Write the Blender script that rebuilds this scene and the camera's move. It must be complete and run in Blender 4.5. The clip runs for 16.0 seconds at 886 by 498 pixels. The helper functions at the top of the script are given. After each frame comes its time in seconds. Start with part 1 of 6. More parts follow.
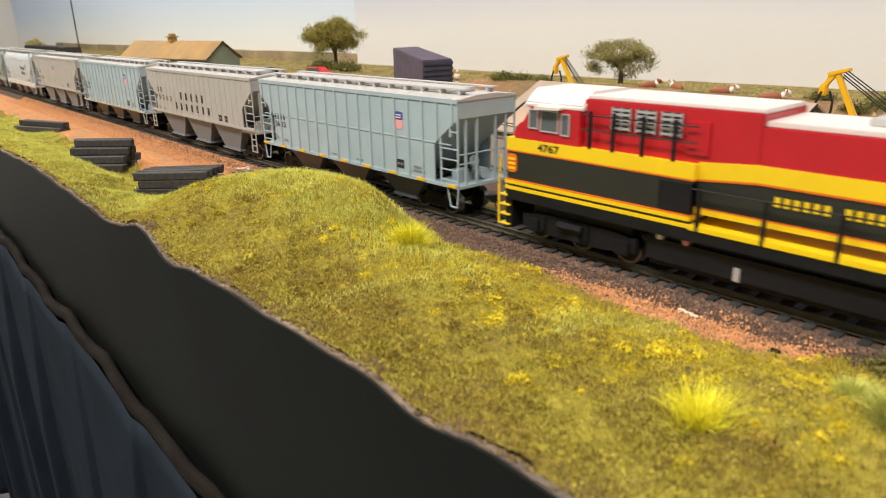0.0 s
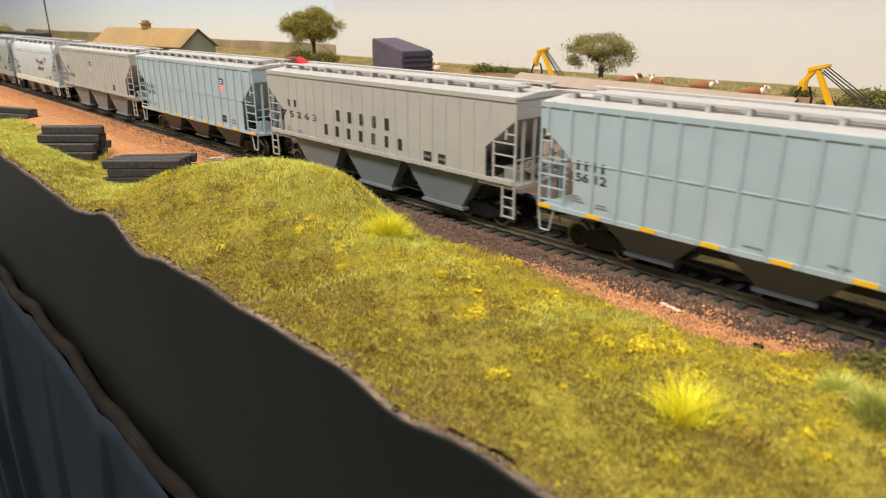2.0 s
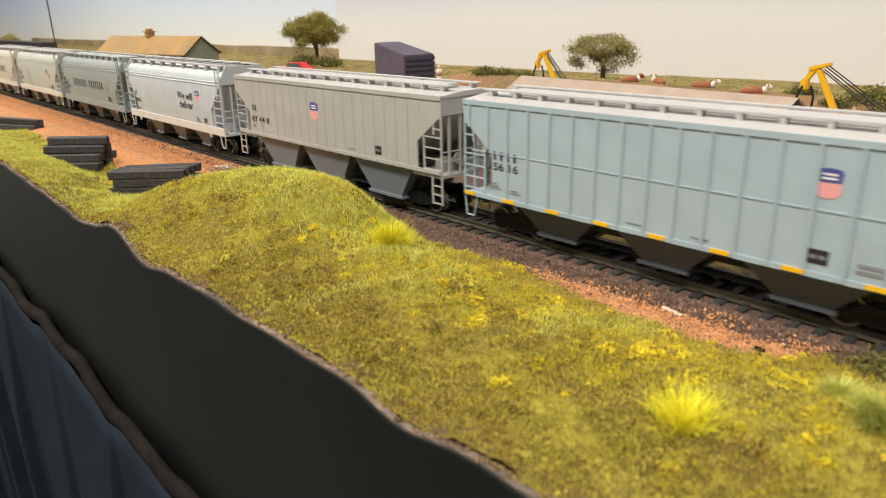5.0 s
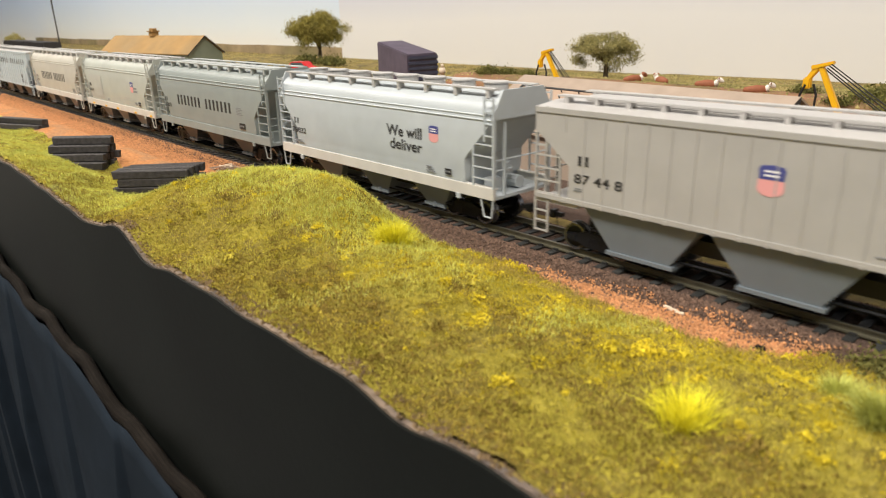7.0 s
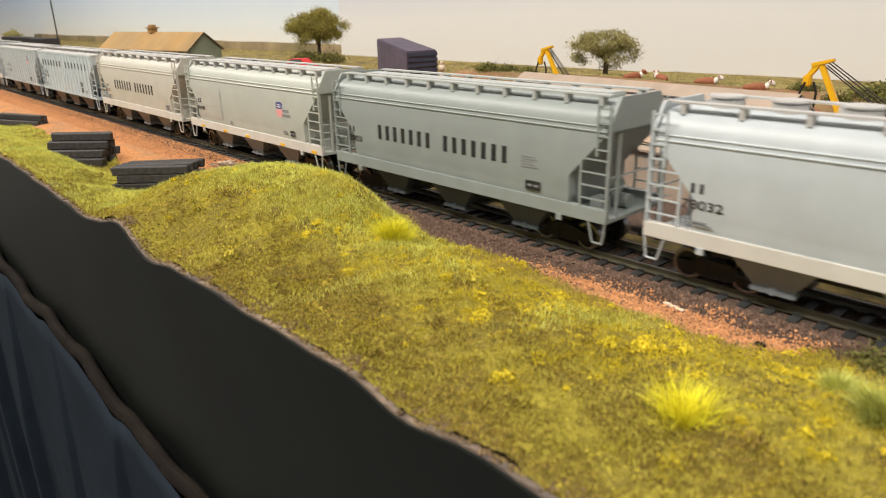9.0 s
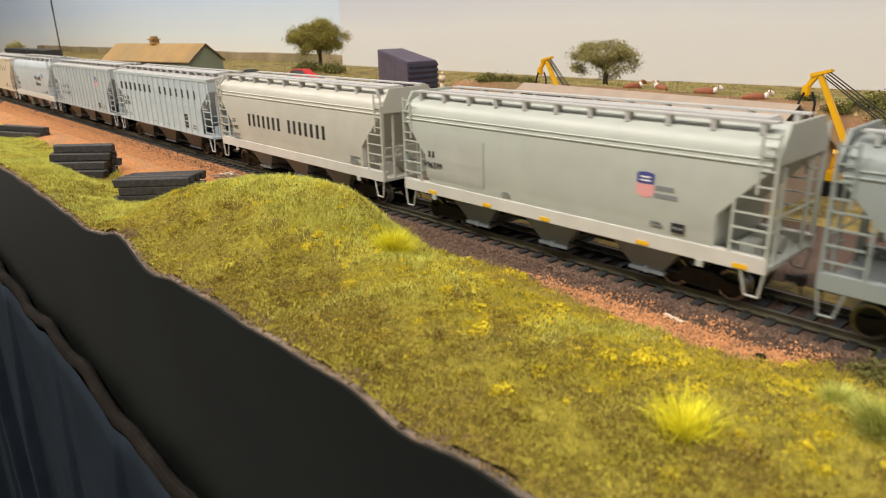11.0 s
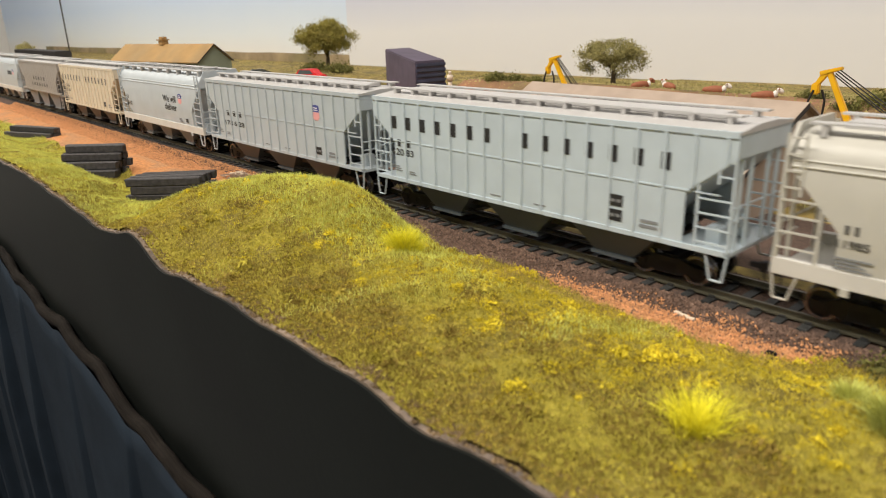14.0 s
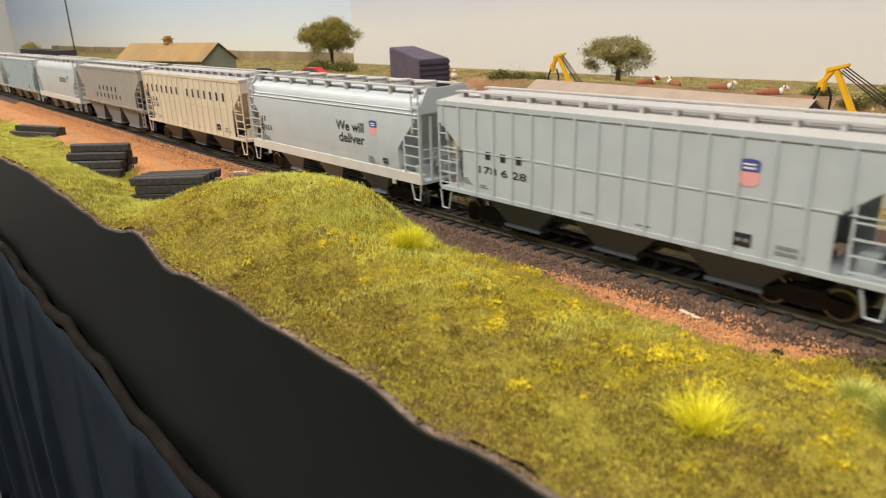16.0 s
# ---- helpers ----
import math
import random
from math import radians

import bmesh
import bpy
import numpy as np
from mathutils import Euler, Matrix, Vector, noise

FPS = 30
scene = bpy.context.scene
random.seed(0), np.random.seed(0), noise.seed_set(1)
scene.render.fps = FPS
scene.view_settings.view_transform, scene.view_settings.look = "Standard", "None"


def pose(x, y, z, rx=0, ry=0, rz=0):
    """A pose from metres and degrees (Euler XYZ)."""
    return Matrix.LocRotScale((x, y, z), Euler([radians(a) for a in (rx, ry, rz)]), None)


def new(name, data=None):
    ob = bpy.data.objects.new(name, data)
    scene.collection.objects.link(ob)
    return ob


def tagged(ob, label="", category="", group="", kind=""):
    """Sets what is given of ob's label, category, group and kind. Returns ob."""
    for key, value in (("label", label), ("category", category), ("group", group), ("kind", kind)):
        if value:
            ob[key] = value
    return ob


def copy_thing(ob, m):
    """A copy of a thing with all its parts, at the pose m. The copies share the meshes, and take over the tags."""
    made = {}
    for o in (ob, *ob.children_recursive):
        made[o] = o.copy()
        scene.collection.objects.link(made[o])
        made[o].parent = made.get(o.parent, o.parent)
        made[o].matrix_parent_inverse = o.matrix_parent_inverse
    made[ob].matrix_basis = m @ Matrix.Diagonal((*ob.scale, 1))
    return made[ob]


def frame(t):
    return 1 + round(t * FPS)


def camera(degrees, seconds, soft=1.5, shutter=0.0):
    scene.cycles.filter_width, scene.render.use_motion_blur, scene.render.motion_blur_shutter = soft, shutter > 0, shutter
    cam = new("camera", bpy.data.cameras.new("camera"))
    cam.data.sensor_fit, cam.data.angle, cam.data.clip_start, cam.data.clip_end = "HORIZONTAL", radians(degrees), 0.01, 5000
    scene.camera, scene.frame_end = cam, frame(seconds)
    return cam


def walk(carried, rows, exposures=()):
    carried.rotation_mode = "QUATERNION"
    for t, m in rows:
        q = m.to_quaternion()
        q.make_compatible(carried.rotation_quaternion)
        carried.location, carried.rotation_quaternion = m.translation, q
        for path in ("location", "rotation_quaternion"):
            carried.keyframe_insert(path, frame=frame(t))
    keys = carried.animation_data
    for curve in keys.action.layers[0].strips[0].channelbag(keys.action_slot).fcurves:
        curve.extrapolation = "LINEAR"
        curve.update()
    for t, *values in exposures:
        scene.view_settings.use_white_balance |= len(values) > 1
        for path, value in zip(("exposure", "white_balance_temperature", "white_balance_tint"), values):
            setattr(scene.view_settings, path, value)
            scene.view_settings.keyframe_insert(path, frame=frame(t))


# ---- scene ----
# World: metres at the layout's own (1:87) size. Rail tops at z = 0, track along x, the train's near side at y = 0.
cam = camera(65.9, 16.0, soft=1.0, shutter=0.35)
cam.data.dof.use_dof, cam.data.dof.focus_distance, cam.data.dof.aperture_fstop = True, 0.40, 25.0
ROWS = [
    (0.0, 0.2104, -0.2032, 0.0885, 71.41, 1.12, 48.54),
    (0.5, 0.2093, -0.2026, 0.0879, 71.25, 0.76, 48.16),
    (1.0, 0.2067, -0.2017, 0.0839, 71.07, 0.40, 47.72),
    (1.5, 0.2065, -0.2005, 0.0854, 70.97, 0.22, 47.23),
    (2.0, 0.2063, -0.2001, 0.0859, 70.90, 0.15, 46.93),
    (2.5, 0.2070, -0.2008, 0.0863, 70.82, 0.34, 46.87),
    (3.0, 0.2075, -0.2016, 0.0862, 70.76, 0.58, 46.96),
    (3.5, 0.2078, -0.2002, 0.0877, 70.76, 0.81, 46.99),
    (4.0, 0.2077, -0.1992, 0.0885, 70.86, 0.97, 46.97),
    (6.5, 0.2088, -0.2001, 0.0888, 70.94, 1.32, 47.38),
    (7.0, 0.2090, -0.2000, 0.0892, 70.85, 1.30, 47.40),
    (7.5, 0.2086, -0.2001, 0.0891, 70.79, 1.29, 47.36),
    (8.0, 0.2087, -0.2000, 0.0888, 70.69, 1.28, 47.35),
    (8.5, 0.2085, -0.1995, 0.0891, 70.65, 1.17, 47.31),
    (9.0, 0.2087, -0.2004, 0.0887, 70.66, 1.17, 47.34),
    (11.5, 0.2092, -0.2002, 0.0903, 71.53, 1.43, 47.45),
    (12.0, 0.2093, -0.2017, 0.0905, 71.58, 1.49, 47.53),
    (12.5, 0.2091, -0.2022, 0.0904, 71.53, 1.53, 47.64),
    (13.0, 0.2084, -0.2018, 0.0896, 71.45, 1.53, 47.78),
    (13.5, 0.2089, -0.2018, 0.0903, 71.35, 1.61, 47.85),
    (14.0, 0.2093, -0.2024, 0.0900, 71.36, 1.61, 47.89),
    (14.5, 0.2085, -0.2019, 0.0902, 71.37, 1.65, 47.91),
    (15.0, 0.2094, -0.2021, 0.0908, 71.36, 1.65, 47.93),
    (15.5, 0.2087, -0.2020, 0.0902, 71.33, 1.70, 48.03),
    (16.0, 0.2089, -0.2018, 0.0900, 71.22, 1.82, 48.23),
]
walk(cam, [(t, pose(*p)) for t, *p in ROWS], exposures=[(0.0, 0.06), (4.0, 0.05), (9.0, 0.0), (11.5, -0.14), (16.0, -0.10)])

# ---- light ----
world = bpy.data.worlds.new("world")
world.use_nodes = True
world.node_tree.nodes["Background"].inputs[0].default_value = (0.9, 0.93, 1.0, 1)
world.node_tree.nodes["Background"].inputs[1].default_value = 0.3
scene.world = world


def hall_lamp(x, y, z, w, d, watts, colour):
    data = bpy.data.lights.new("ceiling_lamp", "AREA")
    data.shape, data.size, data.size_y, data.energy, data.color = "RECTANGLE", w, d, watts, colour
    ob = new("ceiling_lamp", data)
    ob.matrix_basis = pose(x, y, z)
    return ob


for lx, ly, lw in ((-2.6, -0.7, 33), (-1.0, -0.88, 38), (0.75, -0.88, 46), (-0.4, 0.35, 7), (-2.2, 0.35, 8)):
    hall_lamp(lx, ly, 1.62, 1.3, 0.35, lw, (1.0, 0.93, 0.835))


# ---- materials ----
def material(name, colour, rough=0.6, metal=0.0, vary=0.12, scale=60.0, bump=0.0, bump_scale=400.0, island=0.0, other=None, other_scale=20.0, spec=0.5):
    """Colour with noise at two scales, optional second colour in patches, relief and a spread from piece to piece."""
    m = bpy.data.materials.new(name)
    m.use_nodes = True
    nt = m.node_tree
    n, ln = nt.nodes, nt.links
    b = n["Principled BSDF"]
    b.inputs["Roughness"].default_value, b.inputs["Metallic"].default_value = rough, metal
    b.inputs["Specular IOR Level"].default_value = spec
    tc = n.new("ShaderNodeTexCoord")
    rgb = n.new("ShaderNodeRGB")
    rgb.outputs[0].default_value = (*colour, 1)
    col = rgb.outputs[0]
    if other:
        no = n.new("ShaderNodeTexNoise")
        no.inputs["Scale"].default_value, no.inputs["Detail"].default_value = other_scale, 5
        ln.new(tc.outputs["Object"], no.inputs["Vector"])
        rp = n.new("ShaderNodeValToRGB")
        rp.color_ramp.elements[0].position, rp.color_ramp.elements[1].position = 0.42, 0.6
        ln.new(no.outputs["Fac"], rp.inputs["Fac"])
        mx = n.new("ShaderNodeMix")
        mx.data_type = "RGBA"
        ln.new(rp.outputs["Color"], mx.inputs["Factor"])
        ln.new(col, mx.inputs["A"])
        mx.inputs["B"].default_value = (*other, 1)
        col = mx.outputs["Result"]
    value = None
    if vary > 0:
        a = n.new("ShaderNodeTexNoise")
        a.inputs["Scale"].default_value, a.inputs["Detail"].default_value = scale, 8
        ln.new(tc.outputs["Object"], a.inputs["Vector"])
        r = n.new("ShaderNodeMapRange")
        r.inputs["From Min"].default_value, r.inputs["From Max"].default_value = 0.3, 0.7
        r.inputs["To Min"].default_value, r.inputs["To Max"].default_value = 1 - vary, 1 + vary
        ln.new(a.outputs["Fac"], r.inputs["Value"])
        value = r.outputs["Result"]
    if island > 0:
        g = n.new("ShaderNodeNewGeometry")
        o = n.new("ShaderNodeObjectInfo")
        ad = n.new("ShaderNodeMath")
        ad.operation = "ADD"
        ln.new(g.outputs["Random Per Island"], ad.inputs[0])
        ln.new(o.outputs["Random"], ad.inputs[1])
        r2 = n.new("ShaderNodeMapRange")
        r2.inputs["From Max"].default_value = 2.0
        r2.inputs["To Min"].default_value, r2.inputs["To Max"].default_value = 1 - island, 1 + island
        ln.new(ad.outputs[0], r2.inputs["Value"])
        if value is None:
            value = r2.outputs["Result"]
        else:
            mu = n.new("ShaderNodeMath")
            mu.operation = "MULTIPLY"
            ln.new(value, mu.inputs[0])
            ln.new(r2.outputs["Result"], mu.inputs[1])
            value = mu.outputs[0]
    if value is not None:
        hs = n.new("ShaderNodeHueSaturation")
        ln.new(col, hs.inputs["Color"])
        ln.new(value, hs.inputs["Value"])
        col = hs.outputs["Color"]
    ln.new(col, b.inputs["Base Color"])
    if bump > 0:
        bn = n.new("ShaderNodeTexNoise")
        bn.inputs["Scale"].default_value, bn.inputs["Detail"].default_value = bump_scale, 6
        ln.new(tc.outputs["Object"], bn.inputs["Vector"])
        bp = n.new("ShaderNodeBump")
        bp.inputs["Strength"].default_value, bp.inputs["Distance"].default_value = bump, 0.001
        ln.new(bn.outputs["Fac"], bp.inputs["Height"])
        ln.new(bp.outputs["Normal"], b.inputs["Normal"])
    return m


def wall_paint(name, low, mid, high, z0, z1, z2):
    """A painted sky that pales towards its lower edge."""
    m = material(name, mid, 0.85, vary=0.02, scale=3)
    nt = m.node_tree
    n, ln = nt.nodes, nt.links
    g = n.new("ShaderNodeTexCoord")
    s = n.new("ShaderNodeSeparateXYZ")
    ln.new(g.outputs["Object"], s.inputs[0])
    no = n.new("ShaderNodeTexNoise")
    no.inputs["Scale"].default_value = 2.2
    ln.new(g.outputs["Object"], no.inputs["Vector"])
    ad = n.new("ShaderNodeMath")
    ad.operation = "MULTIPLY_ADD"
    ln.new(no.outputs["Fac"], ad.inputs[0])
    ad.inputs[1].default_value = 0.05
    ln.new(s.outputs["Z"], ad.inputs[2])
    mr = n.new("ShaderNodeMapRange")
    mr.inputs["From Min"].default_value, mr.inputs["From Max"].default_value = z0, z2
    ln.new(ad.outputs[0], mr.inputs["Value"])
    rp = n.new("ShaderNodeValToRGB")
    e = rp.color_ramp.elements
    e[0].color, e[1].color = (*low, 1), (*high, 1)
    e.new((z1 - z0) / (z2 - z0)).color = (*mid, 1)
    ln.new(mr.outputs["Result"], rp.inputs["Fac"])
    ln.new(rp.outputs["Color"], n["Principled BSDF"].inputs["Base Color"])
    return m


SKY_WHITE = wall_paint("sky_white", (0.74, 0.73, 0.72), (0.745, 0.745, 0.755), (0.60, 0.63, 0.74), 0.0, 0.10, 0.17)
SKY_BLUE = wall_paint("sky_blue", (0.83, 0.81, 0.76), (0.74, 0.80, 0.85), (0.58, 0.70, 0.88), 0.02, 0.085, 0.19)
FIELD = material("painted_field", (0.34, 0.26, 0.155), 0.9, vary=0.3, scale=18, other=(0.24, 0.20, 0.10), other_scale=6)
HALL = material("hall_paint", (0.75, 0.73, 0.69), 0.9, vary=0.03, scale=2)
CARPET = material("hall_floor", (0.12, 0.12, 0.13), 0.95, vary=0.2, scale=40)
FASCIA = material("fascia_black", (0.0058, 0.0074, 0.0064), 0.5, vary=0.25, scale=18, bump=0.05, bump_scale=300, spec=0.22)
RIM = material("plaster_rim", (0.20, 0.15, 0.11), 0.95, vary=0.35, scale=140, bump=0.6, bump_scale=700, other=(0.10, 0.08, 0.07), other_scale=60)
CLOTH = material("navy_cloth", (0.0135, 0.020, 0.029), 0.9, vary=0.2, scale=30, bump=0.3, bump_scale=2500, spec=0.08)
BRAID = material("woven_band", (0.009, 0.0075, 0.0065), 0.8, vary=0.3, scale=300, bump=0.8, bump_scale=1400, spec=0.1)
STITCH = material("band_stitches", (0.026, 0.021, 0.017), 0.9, vary=0.3, scale=300, island=0.4, spec=0.1)
EARTH = material("earth", (0.30, 0.22, 0.06), 0.95, vary=0.3, scale=150, bump=0.8, bump_scale=900, other=(0.13, 0.10, 0.03), other_scale=45)
SOIL = material("dark_soil", (0.15, 0.105, 0.06), 0.95, vary=0.3, scale=200, island=0.5, spec=0.05)
GRAVEL = material("orange_gravel", (0.50, 0.215, 0.075), 0.95, vary=0.3, scale=500, bump=0.8, bump_scale=1500, other=(0.40, 0.20, 0.09), other_scale=70)
STONE = material("ballast_brown", (0.145, 0.090, 0.064), 0.9, vary=0.2, scale=300, island=0.6)
STONE_ORANGE = material("ballast_orange", (0.46, 0.225, 0.10), 0.9, vary=0.2, scale=300, island=0.5)
BED = material("ballast_bed", (0.09, 0.055, 0.04), 0.95, vary=0.4, scale=700, bump=1.0, bump_scale=1600)
TURF_OLIVE = material("turf_olive", (0.50, 0.43, 0.062), 0.95, vary=0.3, scale=60, island=0.4, other=(0.38, 0.30, 0.05), other_scale=28, spec=0.05)
TURF_MAT = material("turf_mat", (0.28, 0.235, 0.04), 0.97, vary=0.4, scale=500, bump=1.0, bump_scale=900, other=(0.17, 0.135, 0.035), other_scale=60, spec=0.05)
TURF_YELLOW = material("turf_yellow", (0.60, 0.48, 0.035), 0.95, vary=0.25, scale=60, island=0.35, spec=0.05)
BANK_GRASS = material("static_grass_olive", (0.52, 0.46, 0.075), 0.95, vary=0.3, scale=60, island=0.4, other=(0.41, 0.33, 0.055), other_scale=30, spec=0.1)
GRASS_GREEN = material("static_grass_green", (0.69, 0.72, 0.18), 0.9, vary=0.25, scale=60, island=0.4, other=(0.68, 0.65, 0.14), other_scale=40, spec=0.1)
GRASS_TAN = material("static_grass_tan", (0.46, 0.34, 0.09), 0.9, vary=0.25, scale=60, island=0.4)
GRASS_LEMON = material("tuft_yellow", (0.80, 0.74, 0.035), 0.85, vary=0.15, scale=60, island=0.3)
GRASS_LIME = material("tuft_lime", (0.56, 0.58, 0.13), 0.85, vary=0.15, scale=60, island=0.3)
RAIL = material("weathered_rail", (0.085, 0.078, 0.052), 0.6, 0.1, vary=0.25, scale=120)
RAILTOP = material("worn_railhead", (0.16, 0.155, 0.125), 0.45, 0.5, vary=0.1, scale=200)
TIE = material("tie_plastic", (0.030, 0.031, 0.030), 0.6, vary=0.3, scale=300, island=0.5, bump=0.3, bump_scale=1500)
TIMBER = material("creosoted_timber", (0.040, 0.037, 0.038), 0.75, vary=0.35, scale=400, island=0.6, bump=0.5, bump_scale=1200)
CHIP = material("pale_chip", (0.75, 0.62, 0.48), 0.8, vary=0.1)
BLACK = material("black_plastic", (0.009, 0.010, 0.013), 0.45, vary=0.2, scale=200, spec=0.3)
GUNMETAL = material("gunmetal", (0.013, 0.014, 0.017), 0.35, 0.0, vary=0.2, scale=200, spec=0.35)
STEEL = material("wheel_steel", (0.22, 0.23, 0.25), 0.25, 0.8, vary=0.1, scale=200)
RUST = material("grimy_wheel", (0.009, 0.010, 0.012), 0.4, 0.0, vary=0.3, scale=300, spec=0.35)
INK = material("black_lettering", (0.02, 0.02, 0.022), 0.5, vary=0)
INK_GREY = material("grey_small_print", (0.22, 0.23, 0.24), 0.6, vary=0)
BLUE_INK = material("emblem_blue", (0.06, 0.07, 0.26), 0.5, vary=0)
PINK_INK = material("emblem_pink", (0.78, 0.36, 0.36), 0.5, vary=0)
WHITE_INK = material("white_lettering", (0.85, 0.85, 0.85), 0.5, vary=0)
YELLOW_TAPE = material("yellow_reflector", (0.85, 0.48, 0.01), 0.45, vary=0.05)


def car_paint(name, colour):
    return material(name, colour, 0.42, vary=0.05, scale=90, bump=0.02, bump_scale=500)


P_BLUE = car_paint("pale_blue_grey", (0.365, 0.46, 0.515))
P_BLUE2 = car_paint("cool_grey", (0.44, 0.49, 0.52))
P_ICE = car_paint("ice_grey", (0.49, 0.565, 0.61))
P_GREY = car_paint("warm_grey", (0.41, 0.402, 0.385))
P_GREY2 = car_paint("darker_grey", (0.33, 0.31, 0.29))
P_WHITE = car_paint("pale_grey_white", (0.47, 0.515, 0.545))
P_SAGE = car_paint("grey_green", (0.275, 0.31, 0.305))
P_MINT = car_paint("pale_sage", (0.45, 0.475, 0.435))
P_CREAM = car_paint("cream", (0.52, 0.505, 0.45))
P_IVORY = car_paint("ivory", (0.66, 0.58, 0.45))
P_SILL = car_paint("cream_white_sill", (0.62, 0.605, 0.565))
P_ROOF = car_paint("off_white_roof", (0.47, 0.46, 0.45))
# Hopper bays: car grey darkened and cooled, underbody shade put into the colour.
BAY_SHADE_MID = car_paint("bay_shade_mid", (0.165, 0.195, 0.22))
BAY_SHADE_LIGHT = car_paint("bay_shade_light", (0.21, 0.245, 0.275))
BAY_SHADE_DEEP = car_paint("bay_shade_deep", (0.085, 0.105, 0.12))
P_PATCH = car_paint("grey_paint_patch", (0.45, 0.46, 0.43))
TURF_BROWN = material("turf_brown", (0.235, 0.17, 0.040), 0.97, vary=0.3, scale=60, island=0.5, spec=0.05)
RED = material("loco_red", (0.48, 0.012, 0.02), 0.32, vary=0.05, scale=80)
YELLOW = material("loco_yellow", (0.86, 0.60, 0.012), 0.35, vary=0.04, scale=80)
CHARCOAL = material("loco_charcoal", (0.022, 0.025, 0.022), 0.38, vary=0.1, scale=80)
ORANGE = material("loco_orange", (0.75, 0.16, 0.01), 0.4, vary=0.05)
# Locomotive roof tone: overhead glare put into the colour as a pale grey.
GLARE_ROOF = material("loco_glare_roof", (0.72, 0.66, 0.64), 0.35, vary=0.05, scale=80)
GLASS = material("dark_glass", (0.10, 0.12, 0.13), 0.08, vary=0)
LOUVRE = material("louvre_silver", (0.50, 0.50, 0.50), 0.4, 0.3, vary=0.05)


# ---- mesh helpers ----
def box(bm, x0, x1, y0, y1, z0, z1):
    v = [bm.verts.new(p) for p in ((x0, y0, z0), (x1, y0, z0), (x1, y1, z0), (x0, y1, z0), (x0, y0, z1), (x1, y0, z1), (x1, y1, z1), (x0, y1, z1))]
    for f in ((3, 2, 1, 0), (4, 5, 6, 7), (0, 1, 5, 4), (1, 2, 6, 5), (2, 3, 7, 6), (3, 0, 4, 7)):
        bm.faces.new([v[i] for i in f])


def prism(bm, pts, y0, y1):
    """Extrudes a polygon of (x, z) from y0 to y1."""
    a, b = [bm.verts.new((x, y0, z)) for x, z in pts], [bm.verts.new((x, y1, z)) for x, z in pts]
    bm.faces.new(a), bm.faces.new(b[::-1])
    for i in range(len(pts)):
        j = (i + 1) % len(pts)
        bm.faces.new((a[i], b[i], b[j], a[j]))


def rod(bm, p, q, r, n=6):
    p, q = Vector(p), Vector(q)
    d = (q - p).normalized()
    u = d.orthogonal().normalized()
    w = d.cross(u)
    ra, rb = [], []
    for i in range(n):
        o = r * (math.cos(2 * math.pi * i / n) * u + math.sin(2 * math.pi * i / n) * w)
        ra.append(bm.verts.new(p + o)), rb.append(bm.verts.new(q + o))
    bm.faces.new(ra[::-1]), bm.faces.new(rb)
    for i in range(n):
        j = (i + 1) % n
        bm.faces.new((ra[i], ra[j], rb[j], rb[i]))


def finish(name, bm, mat, bevel=0.0, smooth=False):
    bmesh.ops.recalc_face_normals(bm, faces=bm.faces)
    if bevel:
        bmesh.ops.bevel(bm, geom=[e for e in bm.edges if e.is_manifold and e.calc_face_angle(0) > 0.6], offset=bevel, segments=2, affect="EDGES", clamp_overlap=True)
    me = bpy.data.meshes.new(name)
    bm.to_mesh(me)
    bm.free()
    me.materials.append(mat)
    if smooth:
        me.polygons.foreach_set("use_smooth", [True] * len(me.polygons))
    return me


def part(name, bm, mat, parent=None, label="", bevel=0.0, smooth=False):
    ob = new(name, finish(name, bm, mat, bevel, smooth))
    ob.parent = parent
    return tagged(ob, label)


CACHE = {}


def shared(name, key, fill, mat, parent, m=None, label="", bevel=0.0):
    """A part whose mesh is made once for each key."""
    if key not in CACHE:
        bm = bmesh.new()
        fill(bm)
        CACHE[key] = finish(name, bm, mat, bevel)
    ob = new(name, CACHE[key])
    ob.parent = parent
    if m is not None:
        ob.matrix_basis = m
    return tagged(ob, label)


def soup(name, verts, faces, mat, smooth=False):
    me = bpy.data.meshes.new(name)
    verts, faces = np.asarray(verts, np.float32), np.asarray(faces, np.int32)
    k = faces.shape[1]
    me.vertices.add(len(verts)), me.loops.add(faces.size), me.polygons.add(len(faces))
    me.vertices.foreach_set("co", verts.ravel())
    me.loops.foreach_set("vertex_index", faces.ravel())
    me.polygons.foreach_set("loop_start", np.arange(0, faces.size, k))
    me.polygons.foreach_set("use_smooth", np.full(len(faces), smooth))
    me.update(calc_edges=True)
    me.materials.append(mat)
    return new(name, me)


def sheet(name, xs, ys, zfun, mat, smooth=True):
    X, Y = np.meshgrid(xs, ys, indexing="ij")
    Z = zfun(X, Y)
    i = np.arange(len(xs) * len(ys)).reshape(len(xs), len(ys))
    f = np.stack([i[:-1, :-1], i[1:, :-1], i[1:, 1:], i[:-1, 1:]], -1).reshape(-1, 4)
    return soup(name, np.stack([X, Y, Z], -1).reshape(-1, 3), f, mat, smooth)


RNG = np.random.default_rng(7)


def waves(x, y, f, seed):
    r = np.random.default_rng(seed)
    out = 0
    for k in range(7):
        a, p, q = r.uniform(0, 6.283, 3)
        g = f * (1.0 + 0.45 * k)
        out = out + np.sin(g * (x * np.cos(a) + y * np.sin(a)) + p) / (1 + 0.5 * k)
    return out / 3.5


def bump2(x, y, cx, cy, sx, sy):
    return np.exp(-0.5 * ((x - cx) / sx) ** 2 - 0.5 * ((y - cy) / sy) ** 2)


